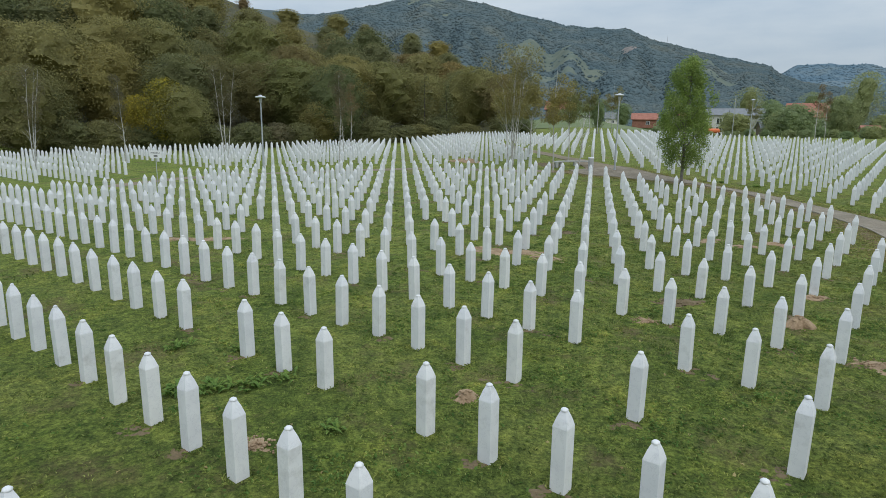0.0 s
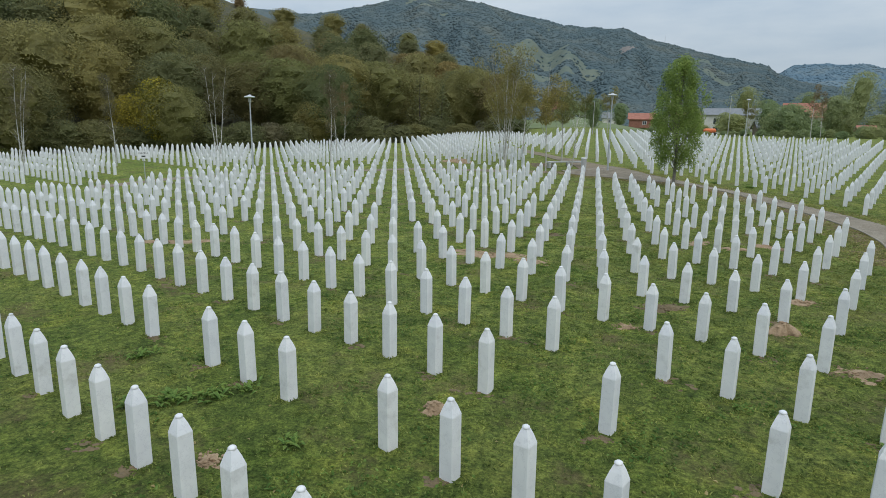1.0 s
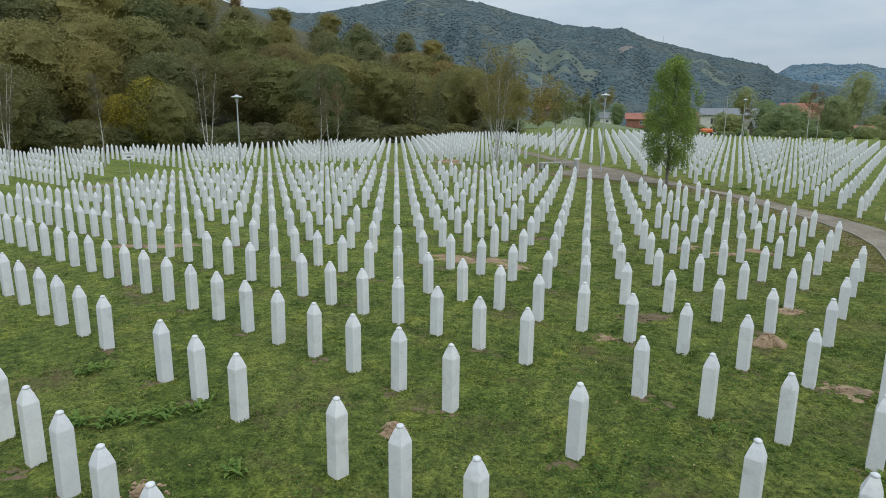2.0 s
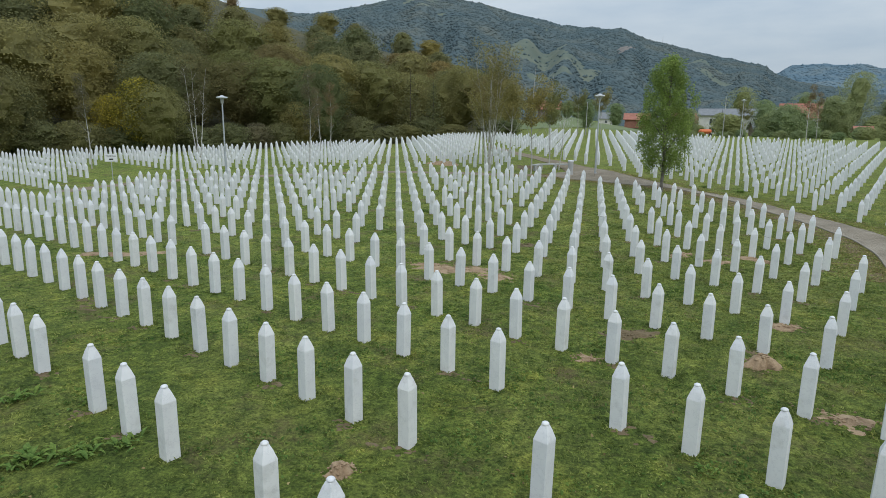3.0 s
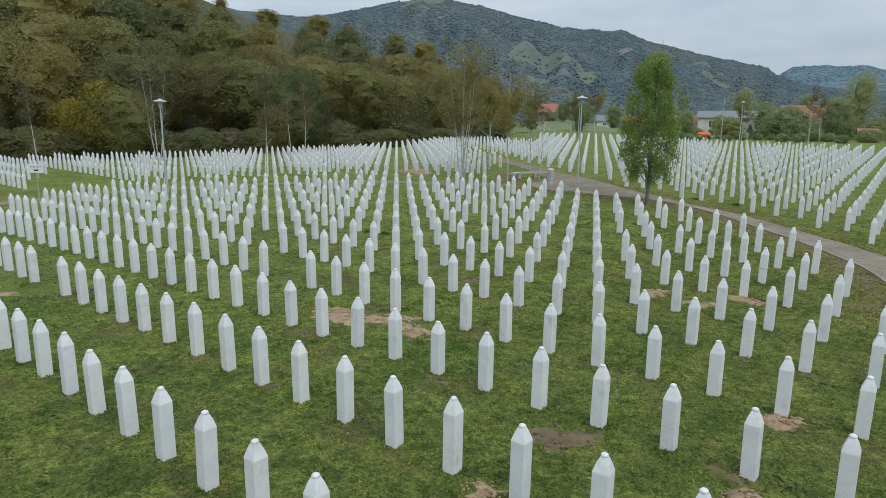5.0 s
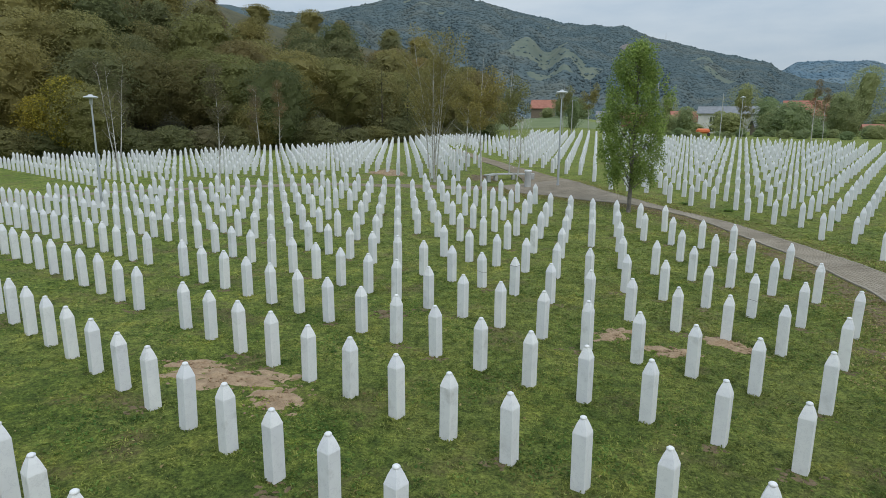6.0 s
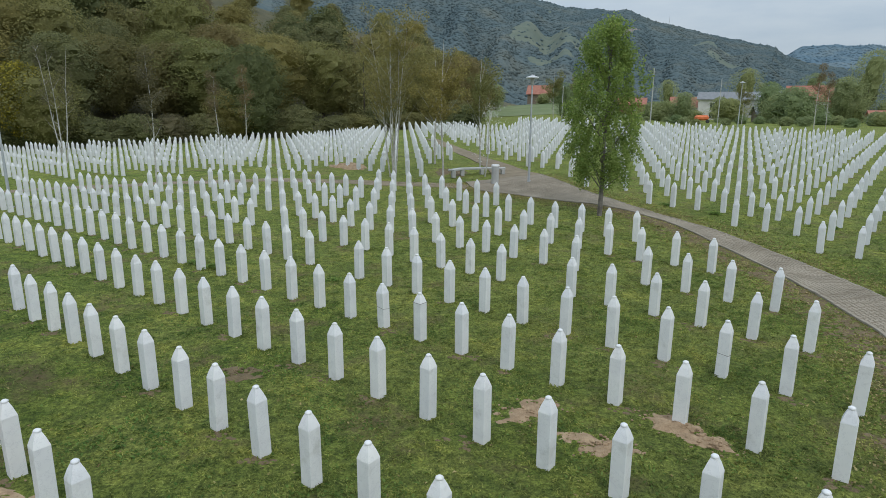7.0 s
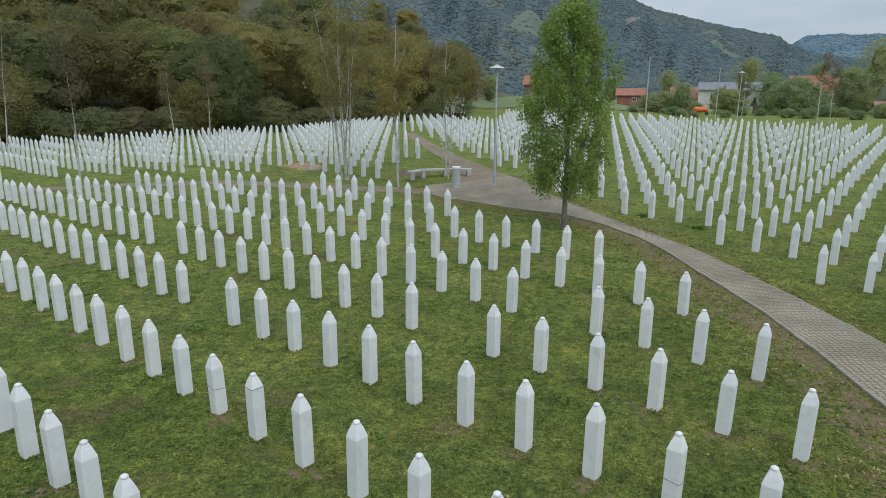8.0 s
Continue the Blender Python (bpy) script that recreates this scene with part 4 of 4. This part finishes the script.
house(-14.33, 189.6, 9.0, 7.5, 4.3, 3.2, M_PLASTER, M_ROOF_RED, "white plastered house with red tiled roof", 4, ((-2.8, 2.6, 1.2, 1.3), (0.5, 2.6, 1.2, 1.3), (3.2, 2.6, 1.2, 1.3)), True, 0.6)
house(-7.84, 192.5, 5.2, 7.0, 5.2, 1.6, M_PLASTER, M_ROOF_GREY, "pale two-storey house with grey roof", -3, ((0.9, 3.4, 1.3, 1.6), (0.9, 1.2, 1.3, 1.4)), False)
house(-10.67, 204.3, 15.0, 7.0, 4.8, 1.8, M_CONCRETE, M_ROOF_GREY, "long low building with grey sheet roof", 0, ((-5, 3.2, 1.3, 1.4), (-2, 3.2, 1.3, 1.4), (2, 3.2, 1.3, 1.4), (5, 3.2, 1.3, 1.4)), False, 0.6)
house(-5.84, 205.8, 6.5, 6.0, 3.4, 2.6, M_PLASTER, M_ROOF_RED, "small house with orange tiled roof", 10, ((1, 2, 1.1, 1.2),))
house(-6.71, 196.8, 4.0, 5.0, 3.2, 1.4, M_PLASTER, M_ROOF_RED, "low outbuilding with orange tiled roof", 10, (), False)
house(-2.08, 196.1, 6.8, 5.0, 2.6, 1.5, M_BRICKWALL, M_ROOF_RED, "red brick barn with tiled roof", 0, ((1, 1.4, 0.9, 0.9),), False, 0.4)
house(5.45, 215, 7.0, 6.0, 3.2, 2.3, M_WOOD, M_ROOF_RED, "wooden field shed with red roof", -6, (), False, 0.2)
house(-18.59, 160.1, 2.8, 3.0, 1.5, 0.9, M_PLASTER, M_ROOF_RED, "small garden hut with reddish roof", 12, ((0.5, 0.9, 0.6, 0.6),), False)
house(-11.69, 162.2, 3.6, 3.6, 1.8, 1.5, M_WOOD, M_ROOF_GREY, "low dark garden shed", 20, (), False)
house(0.59, 272.9, 6.0, 6.0, 3.0, 2.2, M_PLASTER, M_ROOF_GREY, "small far white house", 0, ((0, 1.6, 1.0, 1.0),), False)
house(-20.34, 200.7, 8.0, 7.0, 3.6, 2.0, M_PLASTER, M_ROOF_GREY, "far pale house with grey roof", 8, ((0, 1.8, 1.2, 1.2),))

house(27.38, 154.1, 3.0, 3.2, 2.4, 1.8, M_PLASTER, M_ROOF_GREY, "small gabled hut among the trees on the hillside", 80, (), False, 1.5)
x, y = polar(-7.69, 137.5)
cover = empty("covered_trailer", pose(x, y, float(ground_at(x, y)), 0, 0, 10))
tagged(cover, "small trailer under an orange cover", "trailer")
part("cover", box(bmesh.new(), 0, 0, 0.95, 2.3, 1.4, 0.9, 0.3), M_ORANGE, cover)
for s in (-0.9, 0.9):
    wheel = bmesh.new()
    lathe(wheel, [(0.3, -0.08), (0.32, -0.05), (0.32, 0.05), (0.3, 0.08)], 12)
    bmesh.ops.transform(wheel, matrix=pose(s, -0.6, 0.32, 90), verts=wheel.verts)
    part("wheel", wheel, M_INK, cover)


def plain_pole(x, y, h, label, r=0.09):
    th = empty("utility_pole", pose(x, y, float(ground_at(x, y))))
    tagged(th, label, "pole")
    part("pole", lathe(bmesh.new(), [(r, -0.2), (r * 0.95, h * 0.5), (r * 0.7, h)], 8), M_CONCRETE, th)
    part("cap", lathe(bmesh.new(), [(r * 0.9, h), (r * 1.1, h + 0.05), (0, h + 0.12)], 8), M_STEEL, th)
    return th


street_lamp(20.23, 103.59, 6.0, "grey steel lamp with white shade beyond the last graves")
plain_pole(9.4, 110.89, 8.0, "tall grey concrete pole beyond the graves")
plain_pole(-2.76, 101.49, 5.0, "thin grey pole beyond the graves", 0.06)
plain_pole(-100.72, 102.25, 17.0, "thin white pole rising over the hillside wood", 0.14)
plain_pole(17.52, 102.33, 6.2, "thin grey pole beside the lamp", 0.06)

mast = empty("radio_mast", pose(*polar(-3.4, 1140), 132.903))
tagged(mast, "thin lattice radio mast on the mountain crest", "mast")
bm = bmesh.new()
for k in range(3):
    a = 2.09 * k
    tube(bm, [(1.2 * math.cos(a), 1.2 * math.sin(a), -20), (0.2 * math.cos(a), 0.2 * math.sin(a), 9)], [0.3, 0.2], 4)
for k in range(9):
    tube(bm, [(-0.9 + 0.08 * k, 0, -12 + 2.2 * k), (0.9 - 0.08 * k, 0.3, -11 + 2.2 * k)], [0.14, 0.14], 4)
part("tower", bm, M_STEEL, mast)
part("antenna", lathe(bmesh.new(), [(0.25, 9), (0.15, 14), (0.0, 14.5)], 6), M_STEEL, mast)

# ---------------------------------------------------------------- bench, bollard, parcel sign
bx, by = -2.64, 48.79
bench = empty("bench", pose(bx, by, float(ground_at(bx, by)) + 0.02, 0, 0, 0))
tagged(bench, "low angular pale concrete bench beside the paving", "bench")
corners = [(-1.55, -0.75), (-1.25, 0.35), (-0.1, 1.15), (1.25, 1.45)]
for (ax, ay), (cx, cy) in zip(corners, corners[1:]):
    L = math.hypot(cx - ax, cy - ay)
    part("seat", box(bmesh.new(), (ax + cx) / 2, (ay + cy) / 2, 0.42, L + 0.1, 0.42, 0.11, 0.015, math.degrees(math.atan2(cy - ay, cx - ax))), M_CONCRETE, bench)
for cx, cy in corners:
    part("leg", box(bmesh.new(), cx * 0.93, cy * 0.93, 0.18, 0.22, 0.3, 0.38, 0.01, 30), M_CONCRETE, bench)

qx, qy = -1.3, 46.81
post = empty("stone_bollard", pose(qx, qy, float(ground_at(qx, qy)) + 0.02))
tagged(post, "stout grey round stone bollard with flat cap", "bollard")
part("shaft", lathe(bmesh.new(), [(0.205, -0.05), (0.205, 0.95), (0.19, 0.97)], 20), M_CONCRETE, post)
part("cap", lathe(bmesh.new(), [(0.225, 0.97), (0.235, 1.0), (0.235, 1.05), (0.205, 1.08), (0.0, 1.09)], 20), M_MARBLE, post)

sx, sy = -29.53, 32.33
sign = empty("parcel_sign", pose(sx, sy, float(ground_at(sx, sy)), 0, 0, 39))
tagged(sign, "small white parcel sign on a thin post", "sign")
part("post", lathe(bmesh.new(), [(0.025, -0.1), (0.025, 2.05)], 8), M_STEEL, sign)
board = part("board", box(bmesh.new(), 0, -0.035, 2.2, 0.74, 0.03, 0.5, 0.008), M_SIGN, sign)
txt = bpy.data.curves.new("lettering", "FONT")
txt.body, txt.size, txt.align_x, txt.extrude = "PARCELA", 0.14, "CENTER", 0.002
txt.materials.append(M_INK)
lettering = new("lettering", txt)
lettering.parent = board
lettering.matrix_local = pose(0, -0.054, 2.26, 90)
part("bar", box(bmesh.new(), 0, -0.052, 2.10, 0.24, 0.006, 0.09), M_INK, board)

w = empty("notice_box", pose(-2.56, 105.69, float(ground_at(-2.56, 105.69))))
tagged(w, "small white notice box on a post", "notice box")
part("post", lathe(bmesh.new(), [(0.05, -0.1), (0.05, 1.2)], 8), M_STEEL, w)
part("box", box(bmesh.new(), 0, 0, 1.5, 0.7, 0.35, 0.7, 0.03), M_SIGN, w)

# ---------------------------------------------------------------- soil, weeds, grass


def soil_patch(x, y, rx, ry, turn, h, mat, label, seed):
    r = np.random.default_rng(seed)
    ph = r.uniform(0, 6.28, 5)
    n, rings = 44, 12
    v, f = [], []
    c, s = math.cos(radians(turn)), math.sin(radians(turn))
    for k in range(rings + 1):
        q = k / rings
        for j in range(n):
            a = 2 * math.pi * j / n
            wob = 1 + 0.22 * math.sin(2 * a + ph[0]) + 0.16 * math.sin(3 * a + ph[1]) + 0.12 * math.sin(5 * a + ph[2]) + 0.10 * math.sin(9 * a + ph[3])
            px, py = rx * q * wob * math.cos(a), ry * q * wob * math.sin(a)
            X, Y = x + c * px - s * py, y + s * px + c * py
            z = float(ground_at(X, Y)) + h * (1 - q * q) + 0.012 - 0.04 * (q > 0.99) + 0.05 * noise.noise((4.5 * X, 4.5 * Y, seed)) - 0.008 - 0.02 * q * q + r.uniform(-0.012, 0.012)
            v.append((X - x, Y - y, z))
    for k in range(rings):
        for j in range(n):
            f.append((k * n + j, k * n + (j + 1) % n, (k + 1) * n + (j + 1) % n, (k + 1) * n + j))
    z0 = float(ground_at(x, y))
    th = empty("soil_patch", pose(x, y, 0))
    tagged(th, label, "soil patch", "bare soil patches")
    part("earth", mesh_from("earth", v, f, mat, True), mat, th)
    bm = bmesh.new()
    for k in range(60):
        a, q = r.uniform(0, 6.28), r.uniform(0.1, 1.45)
        px, py = rx * q * math.cos(a), ry * q * math.sin(a)
        X, Y = c * px - s * py, s * px + c * py
        size = r.uniform(0.008, 0.035) * (1.5 - 0.6 * q)
        z = float(ground_at(x + X, y + Y)) + h * max(0, 1 - q * q) + 0.01
        g = bmesh.ops.create_icosphere(bm, subdivisions=1, radius=size, matrix=Matrix.Translation((X, Y, z)) @ Matrix.Diagonal((1, r.uniform(0.6, 1), r.uniform(0.5, 0.8), 1)))
    tagged(part("gravel", bm, mat, th), kind="stuff")
    return th


PATCHES = [(-4.9, 50.6, 1.0, 2.3, 22, 0.03, 1), (4.77, 11.75, 0.30, 0.27, 20, 0.22, 0), (5.62, 9.86, 0.60, 0.30, -20, 0.01, 0), (-3.93, 3.89, 0.28, 0.2, 0, 0.02, 0), (-1.48, 6.22, 0.2, 0.17, 40, 0.13, 0), (-2.77, 17.36, 1.25, 0.6, 10, 0.03, 0), (-1.39, 16.89, 0.62, 0.55, 60, 0.02, 0),
           (-3.75, 17.75, 0.8, 0.18, 15, 0.03, 0), (-13.83, 15.86, 1.6, 0.4, 25, 0.03, 0), (5.79, 14.42, 0.45, 0.3, 0, 0.03, 0), (1.53, 11.22, 0.3, 0.2, 0, 0.01, 0), (2.37, 12.79, 0.6, 0.4, 30, 0.05, 1), (4.2, 21.95, 0.6, 0.35, 30, 0.02, 0),
           (5.37, 21.25, 0.6, 0.35, 0, 0.02, 0), (6.49, 22.18, 0.55, 0.28, -20, 0.05, 0), (6.98, 21.83, 0.4, 0.25, -20, 0.04, 0), (-1.16, 21.82, 0.5, 0.35, 10, 0.01, 1), (-12.48, 51.73, 1.6, 0.9, 0, 0.3, 0)]
for k, (x, y, rx, ry, t, h, kind) in enumerate(PATCHES):
    soil_patch(x, y, rx, ry, t, h, M_SOIL if kind else M_CLAY, "bare patch of brown soil in the turf" if kind else "bare patch of pale reddish clay in the turf", 70 + k)


wv, wf = [], []
wr = np.random.default_rng(44)
worn = []
for p, i, n in near_spots:
    if wr.random() > 0.55:
        a0 = wr.uniform(3.6, 5.8)
        worn.append((p[0] + 0.22 * math.cos(a0), p[1] + 0.22 * math.sin(a0), wr.uniform(0.10, 0.30)))
for a, b in zip(NEAR_L[:70], NEAR_L[1:]):
    t = (b - a) / np.linalg.norm(b - a)
    for k in range(3):
        q = a + (b - a) * wr.random() + np.array((-t[1], t[0])) * (0.12 + abs(wr.normal(0, 0.45)))
        worn.append((q[0], q[1], wr.uniform(0.08, 0.34)))
for cx, cy, r0 in worn:
    for j in range(16):
        px, py = cx + wr.normal(0, 0.62 * r0), cy + wr.normal(0, 0.45 * r0)
        r = wr.uniform(0.02, 0.065) * (0.6 + 2.0 * r0)
        b0 = len(wv)
        wv.append((px, py, float(ground_at(px, py)) + 0.016))
        for k in range(8):
            a = 2 * math.pi * k / 8
            q = r * wr.uniform(0.6, 1.4)
            X, Y = px + 1.2 * q * math.cos(a), py + 0.9 * q * math.sin(a)
            wv.append((X, Y, float(ground_at(X, Y)) - 0.002))
        wf += [(b0, b0 + 1 + k, b0 + 1 + (k + 1) % 8) for k in range(8)]
tagged(new("worn_earth", mesh_from("worn_earth", wv, wf, M_SOIL)), "worn brown earth by the markers and the path", "soil", kind="stuff")


LEAF = mesh_from("leaf", [(0, 0, 0), (0.3, -0.17, 0.22), (0.62, -0.2, 0.3), (1, 0, 0.16), (0.62, 0.2, 0.3), (0.3, 0.17, 0.22), (0.5, 0, 0.2)], [(0, 1, 6), (1, 2, 6), (2, 3, 6), (3, 4, 6), (4, 5, 6), (5, 0, 6)], M_WEED)


def weed(x, y, n, size, seed):
    r = np.random.default_rng(seed)
    th = empty("weed", pose(x, y, float(ground_at(x, y)) + 0.01))
    tagged(th, "low broad-leaved green weed in the turf", "weed", "weeds in the turf")
    for k in range(round(1.6 * n)):
        L = 0.75 * size * r.uniform(0.6, 1.3)
        leaf = part("leaf", LEAF, M_WEED, th)
        leaf.matrix_local = pose(r.normal(0, size * 0.5), r.normal(0, size * 0.5), 0.0, 0, -r.uniform(0, 35), r.uniform(0, 360)) @ Matrix.Diagonal((L, L * 0.9, L, 1))
    return th


for k, (x, y, n, s) in enumerate([(-5.58, 5.21, 26, 0.26), (-5.07, 5.5, 26, 0.24), (-6.08, 4.93, 24, 0.26), (-7.33, 6.54, 26, 0.22), (-6.13, 6.84, 18, 0.2), (-4.67, 5.87, 16, 0.2), (-3.01, 4.55, 18, 0.18), (-7.05, 28.33, 24, 0.22), (-6.36, 28.08, 24, 0.24), (-2.1, 27.82, 18, 0.18), (3.22, 7.61, 14, 0.14), (5.19, 6.84, 16, 0.18), (3.39, 24.94, 14, 0.16), (5.44, 12.4, 12, 0.14), (13.71, 39.69, 30, 0.22), (9.57, 41.24, 30, 0.24), (7.63, 42.74, 24, 0.24)]):
    weed(x, y, n, s, 90 + k)


def tufts(name, pts, mat, low, high, wide, label, seed, flat=0.0):
    r = np.random.default_rng(seed)
    n = len(pts)
    z = ground_at(pts[:, 0], pts[:, 1])
    a = r.uniform(0, 2 * math.pi, n)
    h = r.uniform(low, high, n)
    d = np.stack([np.cos(a), np.sin(a), np.zeros(n)], 1)
    side = np.stack([-np.sin(a), np.cos(a), np.zeros(n)], 1)
    lean = r.uniform(0.2, 1.2 + flat, n)[:, None]
    base = np.stack([pts[:, 0], pts[:, 1], z - 0.005], 1)
    w = (wide * r.uniform(0.6, 1.4, n))[:, None]
    up = np.stack([np.zeros(n), np.zeros(n), h], 1)
    mid = base + up * 0.65 + d * h[:, None] * lean * 0.35
    tip = base + up * (1 - 0.35 * np.minimum(lean, 1.2) / 1.2) + d * h[:, None] * lean
    v = np.stack([base - side * w * 0.5, base + side * w * 0.5, mid + side * w * 0.5, tip, mid - side * w * 0.5], 1).reshape(-1, 3)
    f = np.arange(n * 5).reshape(-1, 5)
    ob = new(name, mesh_from(name, v, f, mat))
    return tagged(ob, label, "grass", kind="stuff")


gr = np.random.default_rng(5)


def scatter(n, wide):
    s = gr.random(n) ** 0.8
    p = np.stack([-1 + 9 * s, 1.5 + 33 * s], 1)
    return p + gr.normal(0, 1, (n, 2)) * (wide, wide * 0.8)


def off_paths(p):
    keep = np.ones(len(p), bool)
    for poly in PATH_POLYS[:2]:
        q = np.roll(poly, -1, 0)
        inside = np.zeros(len(p), bool)
        for (ax, ay), (cx, cy) in zip(poly, q):
            cross = ((ay > p[:, 1]) != (cy > p[:, 1])) & (p[:, 0] < (cx - ax) * (p[:, 1] - ay) / (cy - ay + 1e-12) + ax)
            inside ^= cross
        keep &= ~inside
    bald = [(x, y, 1.35 * max(rx, ry), 1.35 * min(rx, ry), t if rx >= ry else t + 90, 0.10) for x, y, rx, ry, t, h, kind in PATCHES]
    bald += [(x, y, 1.5 * r, 1.0 * r, 0, 0.40) for x, y, r in worn]
    for x, y, rx, ry, t, least in bald:
        near = np.flatnonzero(np.abs(p - (x, y)).max(1) < 1.4 * rx)
        d = p[near] - (x, y)
        c, q = math.cos(radians(t)), math.sin(radians(t))
        reach = np.hypot((c * d[:, 0] + q * d[:, 1]) / rx, (c * d[:, 1] - q * d[:, 0]) / ry) * gr.uniform(0.8, 1.3, len(near))
        keep[near] &= gr.random(len(near)) < least + (1 - least) * np.clip(reach, 0, 1.2) ** 3
    return p[keep]


clump_at = scatter(19000, 7.5)
thick = np.concatenate([np.repeat(clump_at, 9, 0) + gr.normal(0, 0.06, (171000, 2)), scatter(60000, 7.5)])
field = np.sin(thick[:, 0] * 1.7 + 2.0 * np.sin(thick[:, 1] * 0.9)) + np.sin(thick[:, 1] * 2.1 + 1.5 * np.sin(thick[:, 0] * 1.3)) + gr.normal(0, 1.0, len(thick))
tufts("grass", off_paths(thick), M_GRASS, 0.016, 0.048, 0.013, "short green grass of the cemetery lawn", 6, 0.8)
tufts("clover", off_paths(thick[field > 1.2] + 0.03), M_WEED, 0.02, 0.045, 0.03, "low clover leaves in the lawn", 7, 1.2)
coarse = scatter(48000, 20)
coarse = coarse[(coarse[:, 1] > 38) | (np.abs(coarse[:, 0] - 0.27 * coarse[:, 1]) > 13)]
tufts("grass", off_paths(coarse), M_GRASS, 0.04, 0.085, 0.03, "coarser green grass between the far graves", 8, 0.6)
edge = []
for line, k in ((NEAR_L, -1), (FAR_L, 1)):
    for a, b in zip(line, line[1:]):
        t = b - a
        nrm = np.array((-t[1], t[0])) / (np.linalg.norm(t) + 1e-9) * -k
        m = int((480 if k < 0 else 200) * np.linalg.norm(t))
        u = gr.random((m, 1))
        edge.append(a + u * t + nrm * np.abs(gr.normal(0.0, 0.75, (m, 1))))
edge = np.concatenate(edge)
tufts("dry_grass", off_paths(edge), M_DRY, 0.02, 0.05, 0.03, "dry yellowish grass along the path edge", 9, 1.0)
feet = np.concatenate([np.tile(p, (70, 1)) + (0.150 + np.abs(gr.normal(0, 0.05, (70, 1)))) * np.stack([np.cos(q), np.sin(q)], 1) for p, i, n in near_spots for q in (gr.uniform(0, 6.283, 70),)])
tufts("grass", off_paths(feet), M_GRASS, 0.02, 0.075, 0.014, "taller grass left round the feet of the markers", 11, 0.3)
thin = scatter(2200, 8)
tufts("dry_grass", off_paths(thin), M_DRY, 0.015, 0.04, 0.035, "scattered dry leaves and straw on the lawn", 10, 1.5)

# ---------------------------------------------------------------- setts and edging of the main path


def setts(L, R, first, last, size):
    r = np.random.default_rng(12)
    v, f = [], []
    length = np.concatenate([[0], np.cumsum(np.linalg.norm(np.diff((L + R) / 2, axis=0), axis=1))])
    s = length[first]
    while s < length[last]:
        k = min(np.searchsorted(length, s, side="right") - 1, len(L) - 2)
        t = (s - length[k]) / (length[k + 1] - length[k] + 1e-9)
        a, b = L[k] + t * (L[k + 1] - L[k]), R[k] + t * (R[k + 1] - R[k])
        d = (R[k] - L[k]) / np.linalg.norm(R[k] - L[k])
        w = np.linalg.norm(b - a)
        fwd = np.array((-d[1], d[0]))
        n = int(w / (size * 1.15))
        shift = r.uniform(-0.4, 0.4) * size
        for j in range(n):
            c = a + d * ((j + 0.5) * w / n + shift * 0.5) + fwd * r.normal(0, 0.006)
            hx, hy = 0.46 * w / n, 0.43 * size
            z = float(ground_at(*c)) + 0.042 + 0.008 * r.random()
            b0 = len(v)
            for ux, uy in ((-1, -1), (1, -1), (1, 1), (-1, 1)):
                p = c + d * ux * hx + fwd * uy * hy
                v.append((p[0], p[1], z - 0.03))
            for ux, uy in ((-1, -1), (1, -1), (1, 1), (-1, 1)):
                p = c + d * ux * hx * 0.82 + fwd * uy * hy * 0.82
                v.append((p[0], p[1], z + r.normal(0, 0.002)))
            f += [(b0 + 4, b0 + 5, b0 + 6, b0 + 7)] + [(b0 + q, b0 + (q + 1) % 4, b0 + 4 + (q + 1) % 4, b0 + 4 + q) for q in range(4)]
        s += size
    me = mesh_from("setts", v, f, M_SETT)
    ob = new("setts", me)
    return tagged(ob, "worn grey stone setts laid in rows across the path", "paving", kind="stuff")


setts(NEAR_L, FAR_L, 0, len(NEAR_L) - 4, 0.10)
stone = box(bmesh.new(), 0, 0, 0, 0.48, 0.05, 0.12, 0.008)
STONE = mesh_of(stone, "edging_stone", M_KERB)
for line in (NEAR_L, FAR_L):
    for a, b in zip(line, line[1:]):
        d = b - a
        n = max(1, round(np.linalg.norm(d) / 0.5))
        for k in range(n):
            p = a + d * (k + 0.5) / n
            ob = part("edging_stone", STONE, M_KERB, main_path)
            ob.matrix_world = pose(p[0], p[1], float(ground_at(*p)) - 0.002 + rng.normal(0, 0.005), 0, 0, math.degrees(math.atan2(d[1], d[0])))
            ob.scale = (np.linalg.norm(d) / n / 0.49, 1, 1)
